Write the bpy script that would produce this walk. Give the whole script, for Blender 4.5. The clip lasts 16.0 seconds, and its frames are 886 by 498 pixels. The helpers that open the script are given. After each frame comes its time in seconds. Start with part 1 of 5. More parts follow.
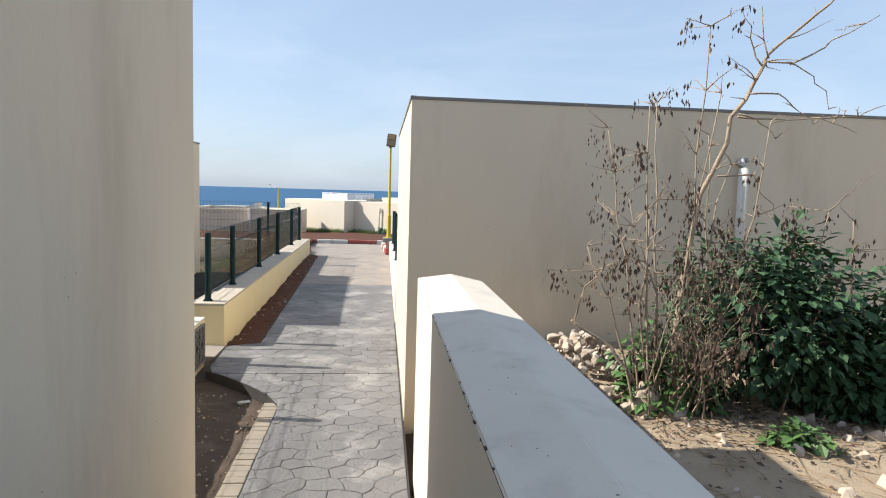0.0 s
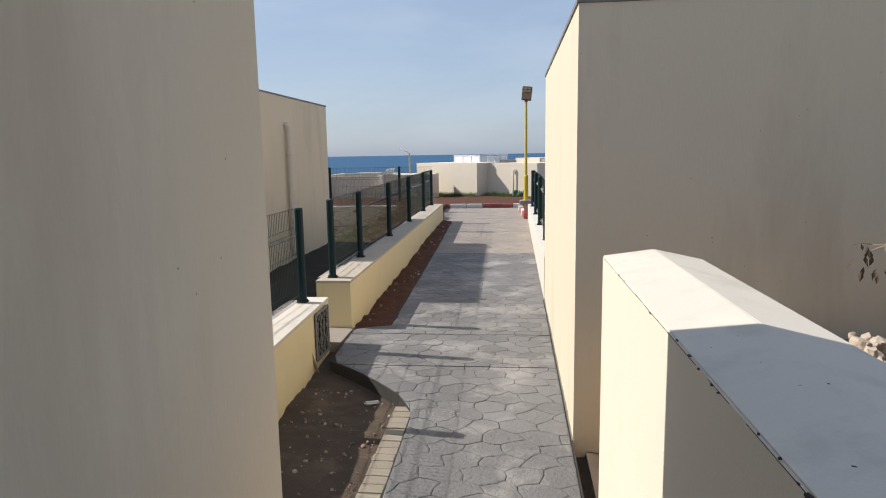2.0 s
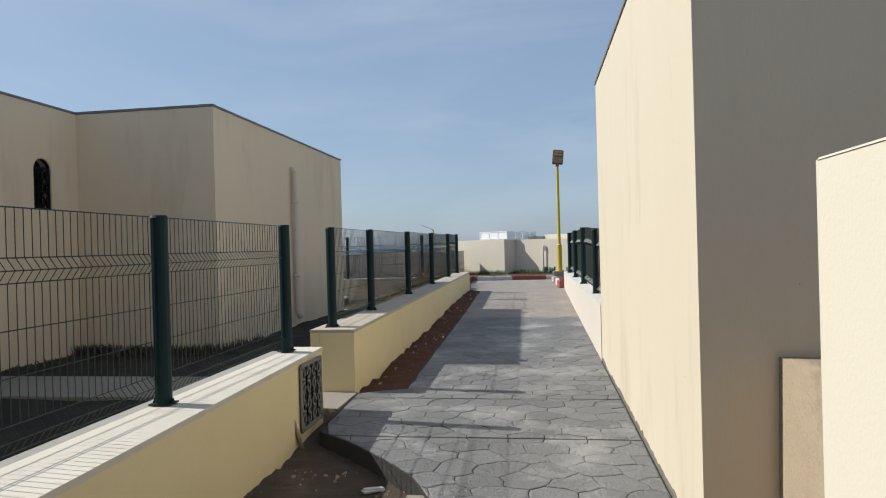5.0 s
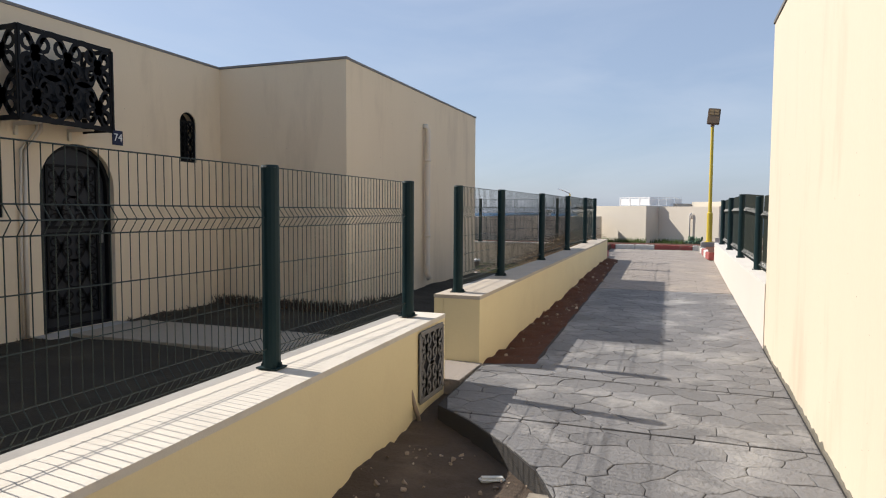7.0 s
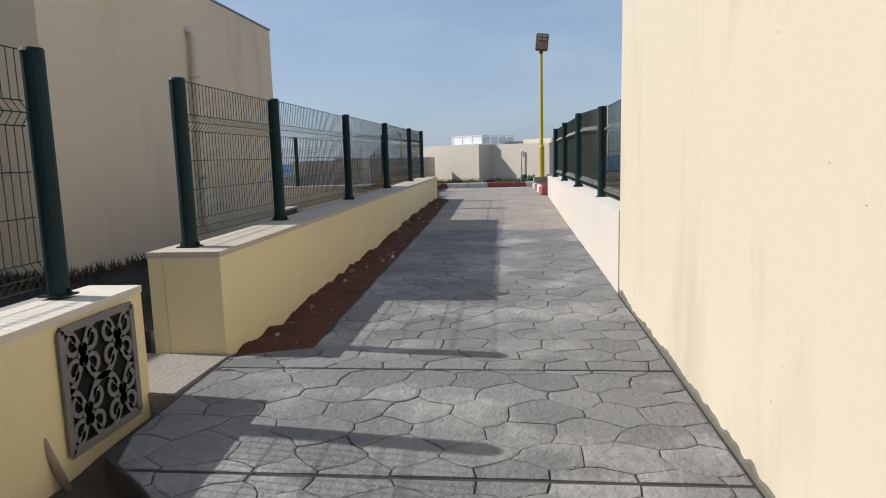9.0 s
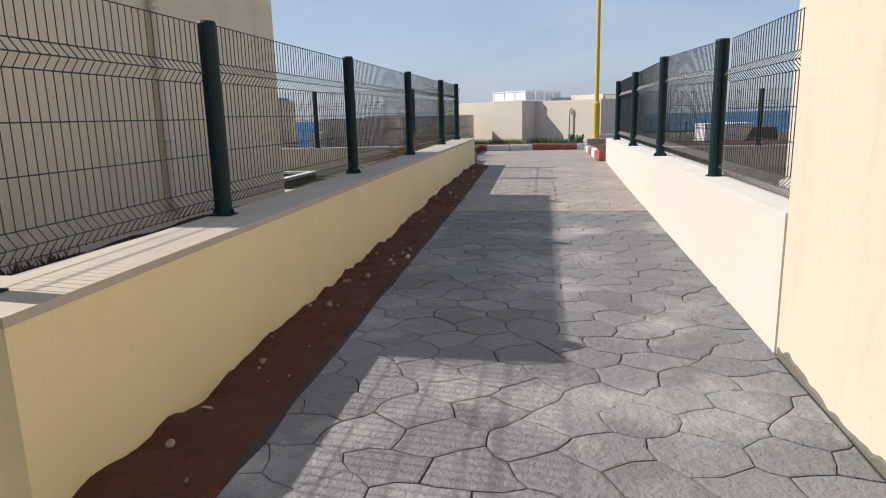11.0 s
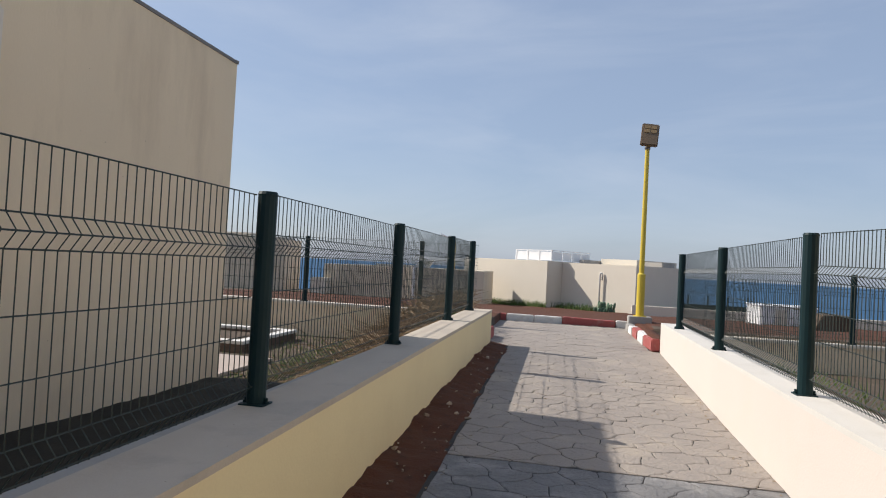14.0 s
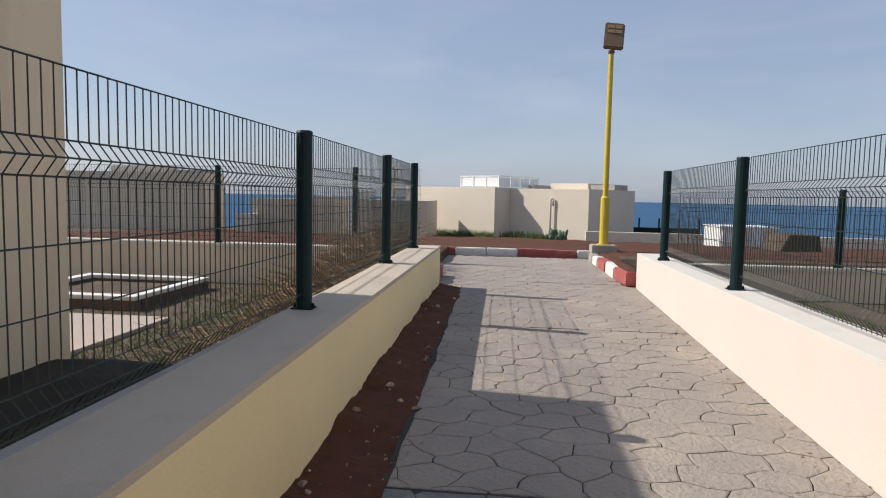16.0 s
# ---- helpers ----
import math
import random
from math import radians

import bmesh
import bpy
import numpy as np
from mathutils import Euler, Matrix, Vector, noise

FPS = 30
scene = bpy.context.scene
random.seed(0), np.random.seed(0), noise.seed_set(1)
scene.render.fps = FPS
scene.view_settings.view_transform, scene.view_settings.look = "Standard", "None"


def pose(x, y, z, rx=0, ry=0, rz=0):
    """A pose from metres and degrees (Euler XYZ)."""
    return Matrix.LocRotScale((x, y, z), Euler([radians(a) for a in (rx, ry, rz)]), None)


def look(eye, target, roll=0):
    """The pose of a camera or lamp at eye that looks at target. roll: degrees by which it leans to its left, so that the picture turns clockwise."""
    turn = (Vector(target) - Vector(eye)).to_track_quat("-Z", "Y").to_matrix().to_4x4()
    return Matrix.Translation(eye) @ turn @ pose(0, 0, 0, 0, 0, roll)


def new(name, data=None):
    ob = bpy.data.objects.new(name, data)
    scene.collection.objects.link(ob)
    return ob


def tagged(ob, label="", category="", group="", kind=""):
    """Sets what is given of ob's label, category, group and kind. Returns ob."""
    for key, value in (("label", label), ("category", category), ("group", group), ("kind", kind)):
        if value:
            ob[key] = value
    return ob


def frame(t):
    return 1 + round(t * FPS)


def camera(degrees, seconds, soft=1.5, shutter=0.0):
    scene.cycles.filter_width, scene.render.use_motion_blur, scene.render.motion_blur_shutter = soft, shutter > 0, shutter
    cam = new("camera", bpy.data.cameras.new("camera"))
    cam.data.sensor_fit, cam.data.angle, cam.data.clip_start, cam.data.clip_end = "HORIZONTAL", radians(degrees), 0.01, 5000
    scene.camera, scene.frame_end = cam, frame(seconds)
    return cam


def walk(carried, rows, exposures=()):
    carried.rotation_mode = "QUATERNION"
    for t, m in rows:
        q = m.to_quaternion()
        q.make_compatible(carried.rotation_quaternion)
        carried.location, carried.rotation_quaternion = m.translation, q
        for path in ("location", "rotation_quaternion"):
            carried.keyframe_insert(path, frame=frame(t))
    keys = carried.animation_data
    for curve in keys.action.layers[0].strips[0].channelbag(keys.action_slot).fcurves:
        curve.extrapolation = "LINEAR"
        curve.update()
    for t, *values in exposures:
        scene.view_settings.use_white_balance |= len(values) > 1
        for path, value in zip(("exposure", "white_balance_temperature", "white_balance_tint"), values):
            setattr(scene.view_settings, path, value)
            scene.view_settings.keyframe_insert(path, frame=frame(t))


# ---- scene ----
cam = camera(69.1, 16.0, soft=1.1)
PATH = [
    (0, (0.454, -0.897, 1.858), (0.645, 1.086, 1.678), 1.7),
    (0.5, (0.425, -0.482, 1.808), (0.47, 1.516, 1.746), -0.5),
    (1, (0.353, -0.016, 1.736), (0.365, 1.975, 1.548), 2.7),
    (1.5, (0.282, 0.334, 1.704), (0.324, 2.307, 1.376), 1.1),
    (2, (0.24, 0.864, 1.711), (0.025, 2.831, 1.415), -1.0),
    (2.5, (0.123, 1.291, 1.58), (-0.104, 3.269, 1.391), -1.5),
    (3, (0.085, 1.591, 1.5), (-0.207, 3.564, 1.355), -1.5),
    (3.2, (0.076, 1.684, 1.41), (-0.185, 3.665, 1.327), -1.6),
    (5.3, (-0.047, 2.889, 0.832), (-0.35, 4.866, 0.825), -1.6),
    (5.5, (-0.049, 2.968, 0.839), (-0.52, 4.912, 0.79), -0.9),
    (6, (-0.111, 3.14, 0.855), (-1.043, 4.91, 0.855), -2.3),
    (6.5, (-0.082, 3.196, 0.88), (-1.017, 4.965, 0.902), -0.5),
    (7, (-0.152, 3.315, 0.83), (-0.84, 5.19, 0.712), 0.3),
    (7.5, (-0.157, 3.715, 0.693), (-0.578, 5.667, 0.576), -0.5),
    (8, (-0.202, 4.288, 0.562), (-0.535, 6.243, 0.305), -0.2),
    (8.5, (-0.195, 4.848, 0.498), (-0.356, 6.803, 0.112), -2.3),
    (8.7, (-0.136, 5.142, 0.533), (-0.326, 7.115, 0.266), -2.3),
    (10.8, (-0.371, 7.488, 0.536), (-0.649, 9.409, 0.056), 0.5),
    (11, (-0.36, 7.771, 0.549), (-0.694, 9.702, 0.146), -1.4),
    (11.5, (-0.41, 8.273, 0.541), (-0.688, 10.226, 0.209), 1.6),
    (12, (-0.435, 8.888, 0.579), (-0.649, 10.848, 0.243), -1.2),
    (12.5, (-0.421, 9.359, 0.688), (-0.493, 11.32, 0.302), 3.8),
    (13, (-0.519, 9.771, 0.828), (-0.709, 11.761, 0.777), 0.7),
    (13.5, (-0.575, 10.3, 0.87), (-0.923, 12.269, 0.914), 1.3),
    (14, (-0.721, 10.786, 0.805), (-1.118, 12.746, 0.85), 3.1),
    (14.5, (-0.826, 11.202, 0.792), (-1.216, 13.163, 0.775), 1.7),
    (15, (-0.846, 11.634, 0.796), (-1.091, 13.616, 0.676), 3.0),
    (15.5, (-1.015, 12.101, 0.789), (-1.328, 14.076, 0.739), 2.8),
    (16, (-1.006, 12.609, 0.768), (-1.219, 14.592, 0.604), 1.2),
]
LIGHT = [(0.0, 1.02, 6700, 8), (1.0, 0.90, 6750, 10), (1.5, 0.74, 6800, 11), (2.0, 0.58, 6700, 10), (2.5, 0.44, 6550, 8), (3.0, 0.32, 6450, 7), (5.5, 0.38, 6400, 5), (6.0, 0.62, 6850, 7), (6.5, 0.62, 6800, 8), (7.0, 0.62, 6700, 11),
         (7.5, 0.40, 6500, 8), (8.0, 0.40, 6450, 5), (8.6, 0.35, 6350, 6), (11.0, 0.53, 6600, 11), (12.5, 0.46, 6700, 11), (13.0, 0.40, 6700, 11), (14.0, 0.50, 6700, 11), (16.0, 0.43, 6800, 12)]
walk(cam, [(t, look(eye, target, roll)) for t, eye, target, roll in PATH], LIGHT)

# ---- world, sun, exposure ----
SUN_WAY = Vector((-4.09, 0.55, 3.47)).normalized()
SUN_ELEV = math.asin(SUN_WAY.z)
SUN_AZ = math.atan2(SUN_WAY.x, SUN_WAY.y)

world = bpy.data.worlds.new("world")
scene.world = world
world.use_nodes = True
wt = world.node_tree
wt.nodes.clear()
w_out = wt.nodes.new("ShaderNodeOutputWorld")
w_bg = wt.nodes.new("ShaderNodeBackground")
w_sky = wt.nodes.new("ShaderNodeTexSky")
w_sky.sky_type = "NISHITA"
w_sky.sun_disc = False
w_sky.sun_elevation = SUN_ELEV
w_sky.sun_rotation = SUN_AZ
w_sky.air_density = 1.0
w_sky.dust_density = 1.0
w_sky.ozone_density = 2.5
w_bg.inputs["Strength"].default_value = 0.076
w_co = wt.nodes.new("ShaderNodeTexCoord")
w_map = wt.nodes.new("ShaderNodeMapping")
w_map.inputs["Scale"].default_value = (1.2, 1.0, 5.0)
w_map.inputs["Rotation"].default_value = (0.12, 0.16, 0.4)
w_no = wt.nodes.new("ShaderNodeTexNoise")
w_no.inputs["Scale"].default_value = 1.7
w_no.inputs["Detail"].default_value = 7
w_no.inputs["Roughness"].default_value = 0.55
w_no.inputs["Distortion"].default_value = 0.5
w_rmp = wt.nodes.new("ShaderNodeMapRange")
w_rmp.inputs["From Min"].default_value = 0.46
w_rmp.inputs["From Max"].default_value = 0.85
w_rmp.inputs["To Max"].default_value = 0.36
w_mix = wt.nodes.new("ShaderNodeMix")
w_mix.data_type = "RGBA"
w_mix.inputs["B"].default_value = (6.2, 6.9, 8.0, 1)
wt.links.new(w_co.outputs["Generated"], w_map.inputs["Vector"])
wt.links.new(w_map.outputs["Vector"], w_no.inputs["Vector"])
wt.links.new(w_no.outputs["Fac"], w_rmp.inputs["Value"])
wt.links.new(w_rmp.outputs["Result"], w_mix.inputs["Factor"])
w_haze = wt.nodes.new("ShaderNodeMix")
w_haze.data_type = "RGBA"
w_haze.inputs["Factor"].default_value = 0.52
w_haze.inputs["B"].default_value = (4.05, 5.15, 7.2, 1)
wt.links.new(w_sky.outputs["Color"], w_haze.inputs["A"])
wt.links.new(w_haze.outputs["Result"], w_mix.inputs["A"])
wt.links.new(w_mix.outputs["Result"], w_bg.inputs["Color"])
wt.links.new(w_bg.outputs["Background"], w_out.inputs["Surface"])

sun_data = bpy.data.lights.new("sun", "SUN")
sun_data.energy = 3.8
sun_data.angle = radians(0.55)
sun_data.color = (1.0, 0.96, 0.905)
sun = new("sun", sun_data)
sun.matrix_world = look(SUN_WAY * 60, (0, 0, 0))


# ---- materials ----
def material(name, base, rough=0.85, vary=0.12, grain=60.0, big=0.8, bump=0.15, bump_scale=90.0,
             metal=0.0, stain=None, stain_amt=0.0, stain_scale=1.5, rand=0.0, spec=0.35, stretch=(1, 1, 1), specks=None):
    """Base colour with broad and fine variation, an optional stain colour, and fine relief."""
    m = bpy.data.materials.new(name)
    m.use_nodes = True
    t = m.node_tree
    b = t.nodes["Principled BSDF"]
    b.inputs["Roughness"].default_value = rough
    b.inputs["Metallic"].default_value = metal
    b.inputs["Specular IOR Level"].default_value = spec
    geo = t.nodes.new("ShaderNodeNewGeometry")
    mp = t.nodes.new("ShaderNodeMapping")
    mp.inputs["Scale"].default_value = stretch
    t.links.new(geo.outputs["Position"], mp.inputs["Vector"])

    def noise_at(scale, detail=5, roughness=0.6):
        n = t.nodes.new("ShaderNodeTexNoise")
        n.inputs["Scale"].default_value = scale
        n.inputs["Detail"].default_value = detail
        n.inputs["Roughness"].default_value = roughness
        t.links.new(mp.outputs["Vector"], n.inputs["Vector"])
        return n.outputs["Fac"]

    def math_node(op, a, c):
        n = t.nodes.new("ShaderNodeMath")
        n.operation = op
        for k, v in enumerate((a, c)):
            if isinstance(v, (int, float)):
                n.inputs[k].default_value = v
            else:
                t.links.new(v, n.inputs[k])
        return n.outputs[0]

    both = math_node("ADD", math_node("MULTIPLY", noise_at(big), 0.6), math_node("MULTIPLY", noise_at(grain, 3), 0.4))
    if rand:
        oi = t.nodes.new("ShaderNodeObjectInfo")
        both = math_node("ADD", both, math_node("MULTIPLY", math_node("SUBTRACT", oi.outputs["Random"], 0.5), rand))
    factor = math_node("ADD", math_node("MULTIPLY", math_node("SUBTRACT", both, 0.5), vary * 4), 1.0)
    mul = t.nodes.new("ShaderNodeVectorMath")
    mul.operation = "SCALE"
    mul.inputs[0].default_value = base
    t.links.new(factor, mul.inputs["Scale"])
    col = mul.outputs[0]
    if stain:
        mr = t.nodes.new("ShaderNodeMapRange")
        mr.inputs["From Min"].default_value = 0.52
        mr.inputs["From Max"].default_value = 0.72
        mr.inputs["To Max"].default_value = stain_amt
        t.links.new(noise_at(stain_scale, 8, 0.65), mr.inputs["Value"])
        mx = t.nodes.new("ShaderNodeMix")
        mx.data_type = "RGBA"
        mx.inputs["B"].default_value = (*stain, 1)
        t.links.new(mr.outputs["Result"], mx.inputs["Factor"])
        t.links.new(col, mx.inputs["A"])
        col = mx.outputs["Result"]
    if specks:
        vo = t.nodes.new("ShaderNodeTexVoronoi")
        vo.inputs["Scale"].default_value = 7.0
        vo.inputs["Randomness"].default_value = 1.0
        t.links.new(geo.outputs["Position"], vo.inputs["Vector"])
        sp = math_node("MULTIPLY", math_node("LESS_THAN", vo.outputs["Distance"], 0.030), 0.7)
        ms = t.nodes.new("ShaderNodeMix")
        ms.data_type = "RGBA"
        ms.inputs["B"].default_value = (*specks, 1)
        t.links.new(sp, ms.inputs["Factor"])
        t.links.new(col, ms.inputs["A"])
        col = ms.outputs["Result"]
    t.links.new(col, b.inputs["Base Color"])
    if bump:
        bp = t.nodes.new("ShaderNodeBump")
        bp.inputs["Strength"].default_value = bump
        bp.inputs["Distance"].default_value = 0.02
        t.links.new(noise_at(bump_scale, 4, 0.65), bp.inputs["Height"])
        t.links.new(bp.outputs["Normal"], b.inputs["Normal"])
    return m


STUCCO = material("stucco_beige", (0.635, 0.55, 0.425), 0.9, 0.05, 120, 0.7, 0.12, 60, stain=(0.42, 0.35, 0.25), stain_amt=0.5, stain_scale=1.3, stretch=(1, 1, 0.22), specks=(0.16, 0.11, 0.08))
# Beige stucco lightened and warmed to stand in for bounced light on shaded faces.
STUCCO_WEST = material("stucco_beige_bounce_lit", (0.75, 0.62, 0.445), 0.9, 0.05, 120, 0.7, 0.12, 60, stain=(0.50, 0.39, 0.27), stain_amt=0.5, stain_scale=1.3, stretch=(1, 1, 0.22), specks=(0.2, 0.14, 0.1))
STUCCO_PALE = material("stucco_pale", (0.68, 0.615, 0.51), 0.9, 0.04, 120, 0.7, 0.10, 60, stain=(0.60, 0.52, 0.40), stain_amt=0.18, stain_scale=1.3)
YELLOW = material("wall_paint_yellow", (0.77, 0.65, 0.385), 0.88, 0.05, 90, 0.9, 0.12, 50, stain=(0.60, 0.46, 0.26), stain_amt=0.2, stain_scale=1.4)
COPING = material("coping_cement_paint", (0.64, 0.585, 0.50), 0.85, 0.07, 140, 1.5, 0.15, 160, stain=(0.44, 0.40, 0.34), stain_amt=0.5, stain_scale=3.5, specks=(0.2, 0.18, 0.16))
WALL_WHITE = material("white_wall_paint", (0.63, 0.56, 0.50), 0.9, 0.04, 120, 0.7, 0.10, 60, stain=(0.62, 0.54, 0.44), stain_amt=0.25, stain_scale=1.3)
# A much darker soil for the courtyard faces of the ground.
COURT_SOIL = material("dark_court_soil", (0.030, 0.025, 0.017), 0.97, 0.25, 50, 1.5, 0.7, 35, stain=(0.06, 0.05, 0.034), stain_amt=0.7, stain_scale=1.5)
COPING_LIGHT = material("white_coping", (0.60, 0.57, 0.52), 0.88, 0.06, 120, 1.2, 0.12, 120, stain=(0.46, 0.42, 0.36), stain_amt=0.35, stain_scale=2.5)
SKIRTING = material("grimy_cement_skirting", (0.17, 0.155, 0.125), 0.95, 0.2, 90, 2.5, 0.5, 70, stain=(0.13, 0.115, 0.085), stain_amt=0.7, stain_scale=4.0)
# Stained coping cement with the shade on the north wall put into its colour.
WALL_COPING = material("worn_shaded_coping", (0.485, 0.42, 0.34), 0.87, 0.09, 140, 1.5, 0.2, 140, stain=(0.36, 0.31, 0.26), stain_amt=0.6, stain_scale=2.6, specks=(0.18, 0.15, 0.13))
CONCRETE = material("concrete", (0.36, 0.34, 0.31), 0.92, 0.1, 120, 1.2, 0.3, 120, stain=(0.22, 0.2, 0.18), stain_amt=0.5, stain_scale=2.2)
MORTAR = material("stamped_joint", (0.05, 0.047, 0.045), 0.95, 0.12, 160, 2.0, 0.4, 150)
PAVER = material("stamped_concrete", (0.178, 0.174, 0.172), 0.72, 0.22, 55, 1.4, 1.0, 26, stain=(0.40, 0.385, 0.36), stain_amt=0.85, stain_scale=1.3, rand=0.35, specks=(0.05, 0.05, 0.05))
PAVER_WARM = material("stamped_concrete_dusty", (0.30, 0.262, 0.228), 0.88, 0.18, 55, 1.4, 1.0, 26, stain=(0.42, 0.355, 0.275), stain_amt=0.65, stain_scale=1.4, rand=0.2, specks=(0.12, 0.09, 0.07))
SAND_BLOCK = material("sand_block", (0.30, 0.26, 0.205), 0.95, 0.1, 120, 2, 0.4, 90, rand=0.2)
SOIL = material("soil", (0.085, 0.062, 0.045), 0.98, 0.2, 60, 2.0, 0.7, 35, stain=(0.17, 0.125, 0.088), stain_amt=0.7, stain_scale=2.5)
RED_SOIL = material("red_soil", (0.092, 0.033, 0.016), 0.98, 0.2, 60, 3.0, 0.8, 40, stain=(0.045, 0.022, 0.015), stain_amt=0.85, stain_scale=9)
SAND_SOIL = material("sandy_soil", (0.38, 0.295, 0.205), 0.97, 0.2, 80, 1.6, 0.9, 40, stain=(0.20, 0.145, 0.10), stain_amt=0.8, stain_scale=2.2)
GREEN_STEEL = material("green_powder_coat", (0.005, 0.022, 0.025), 0.55, 0.15, 200, 3, 0.02, 200, spec=0.22)
WIRE = material("green_wire_coat", (0.022, 0.032, 0.028), 0.5, 0.15, 200, 3, 0.0, spec=0.35)
BLACK_IRON = material("black_iron", (0.006, 0.006, 0.007), 0.55, 0.2, 120, 3, 0.05, 200, spec=0.2)
DARK_DOOR = material("dark_door_paint", (0.018, 0.020, 0.024), 0.5, 0.2, 100, 2, 0.05, 120)
EDGE_METAL = material("roof_edge_metal", (0.19, 0.18, 0.17), 0.6, 0.15, 60, 2, 0.05, 80)
PVC = material("white_pvc", (0.62, 0.60, 0.56), 0.45, 0.06, 100, 2, 0.03, 60, stain=(0.4, 0.34, 0.26), stain_amt=0.4, stain_scale=3)
PVC_BEIGE = material("painted_pipe", (0.66, 0.58, 0.475), 0.55, 0.06, 100, 2, 0.03, 60)
YELLOW_POLE = material("yellow_paint_pole", (0.62, 0.46, 0.055), 0.5, 0.1, 80, 3, 0.05, 90, stain=(0.35, 0.25, 0.08), stain_amt=0.4, stain_scale=6)
LAMP_CASE = material("lamp_case", (0.17, 0.115, 0.07), 0.5, 0.1, 60, 3, 0.03, 90)
LAMP_LED = material("lamp_lens", (0.30, 0.20, 0.10), 0.3, 0.1, 60, 3, 0.0)
RED_PAINT = material("red_kerb_paint", (0.36, 0.09, 0.08), 0.75, 0.16, 60, 4, 0.3, 80, stain=(0.42, 0.28, 0.24), stain_amt=0.65, stain_scale=7)
WHITE_PAINT = material("white_kerb_paint", (0.68, 0.66, 0.62), 0.75, 0.1, 60, 4, 0.3, 80, stain=(0.35, 0.3, 0.25), stain_amt=0.5, stain_scale=7)
WHITE_RAIL = material("white_panel", (0.80, 0.80, 0.80), 0.5, 0.04, 60, 3, 0.02, 80)
TERRACOTTA = material("terrace_tile", (0.40, 0.33, 0.28), 0.7, 0.1, 90, 2, 0.1, 60)
STONE = material("rubble_stone", (0.47, 0.385, 0.305), 0.95, 0.2, 40, 6, 0.6, 30, rand=0.4)
DARK_STONE = material("earthy_stone", (0.29, 0.225, 0.165), 0.95, 0.25, 40, 6, 0.6, 30, rand=0.5)
PEBBLE = material("dark_pebble_render", (0.16, 0.11, 0.085), 0.9, 0.4, 60, 12, 1.0, 45)
BARK = material("dry_bark", (0.33, 0.255, 0.185), 0.9, 0.2, 70, 6, 0.5, 60)
DEAD_LEAF = material("dead_leaf", (0.085, 0.055, 0.04), 0.9, 0.25, 60, 8, 0.1, 60)
LEAF = material("green_leaf", (0.046, 0.094, 0.042), 0.6, 0.4, 30, 5, 0.1, 60, spec=0.3)
LEAF_LIGHT = material("light_green_leaf", (0.075, 0.145, 0.042), 0.5, 0.3, 30, 5, 0.1, 60, spec=0.5)
CACTUS = material("cactus", (0.09, 0.15, 0.09), 0.6, 0.2, 60, 6, 0.1, 60)
DRY_BRUSH = material("dry_brush", (0.27, 0.19, 0.115), 0.95, 0.3, 40, 4, 0.2, 60)
GRASS = material("short_grass", (0.085, 0.125, 0.035), 0.9, 0.3, 40, 4, 0.2, 60)
WHITE_TEXT = material("white_enamel", (0.75, 0.75, 0.75), 0.4, 0.03, 60, 3, 0.0)
BLUE_PLATE = material("dark_blue_enamel", (0.012, 0.016, 0.05), 0.35, 0.05, 60, 3, 0.0)
GLASS_DARK = material("dark_window_glass", (0.012, 0.013, 0.016), 0.25, 0.05, 20, 1, 0.0, spec=0.25)
BLUE_PLASTIC = material("blue_plastic", (0.05, 0.16, 0.42), 0.4, 0.1, 60, 6, 0.05)
BAG = material("white_litter", (0.66, 0.66, 0.62), 0.5, 0.1, 60, 10, 0.3, 40)
SEA = material("sea_water", (0.034, 0.098, 0.185), 0.7, 0.1, 0.5, 0.01, 0.25, 0.4, spec=0.1)


# ---- mesh helpers ----
def mesh_ob(name, bm, mat, parent=None, smooth=False, bevel=0.0):
    me = bpy.data.meshes.new(name)
    bmesh.ops.recalc_face_normals(bm, faces=bm.faces)
    if bevel:
        bmesh.ops.bevel(bm, geom=list(bm.edges), offset=bevel, segments=2, affect="EDGES", clamp_overlap=True)
    for f in bm.faces:
        f.smooth = smooth
    bm.to_mesh(me)
    bm.free()
    me.materials.append(mat)
    ob = new(name, me)
    if parent:
        ob.parent = parent
    return ob


def add_box(bm, x0, x1, y0, y1, z0, z1):
    vs = [bm.verts.new(p) for p in ((x0, y0, z0), (x1, y0, z0), (x1, y1, z0), (x0, y1, z0), (x0, y0, z1), (x1, y0, z1), (x1, y1, z1), (x0, y1, z1))]
    for f in ((0, 3, 2, 1), (4, 5, 6, 7), (0, 1, 5, 4), (1, 2, 6, 5), (2, 3, 7, 6), (3, 0, 4, 7)):
        bm.faces.new([vs[i] for i in f])
    return vs


def box(name, x0, x1, y0, y1, z0, z1, mat, parent=None, bevel=0.0):
    bm = bmesh.new()
    add_box(bm, x0, x1, y0, y1, z0, z1)
    return mesh_ob(name, bm, mat, parent, bevel=bevel)


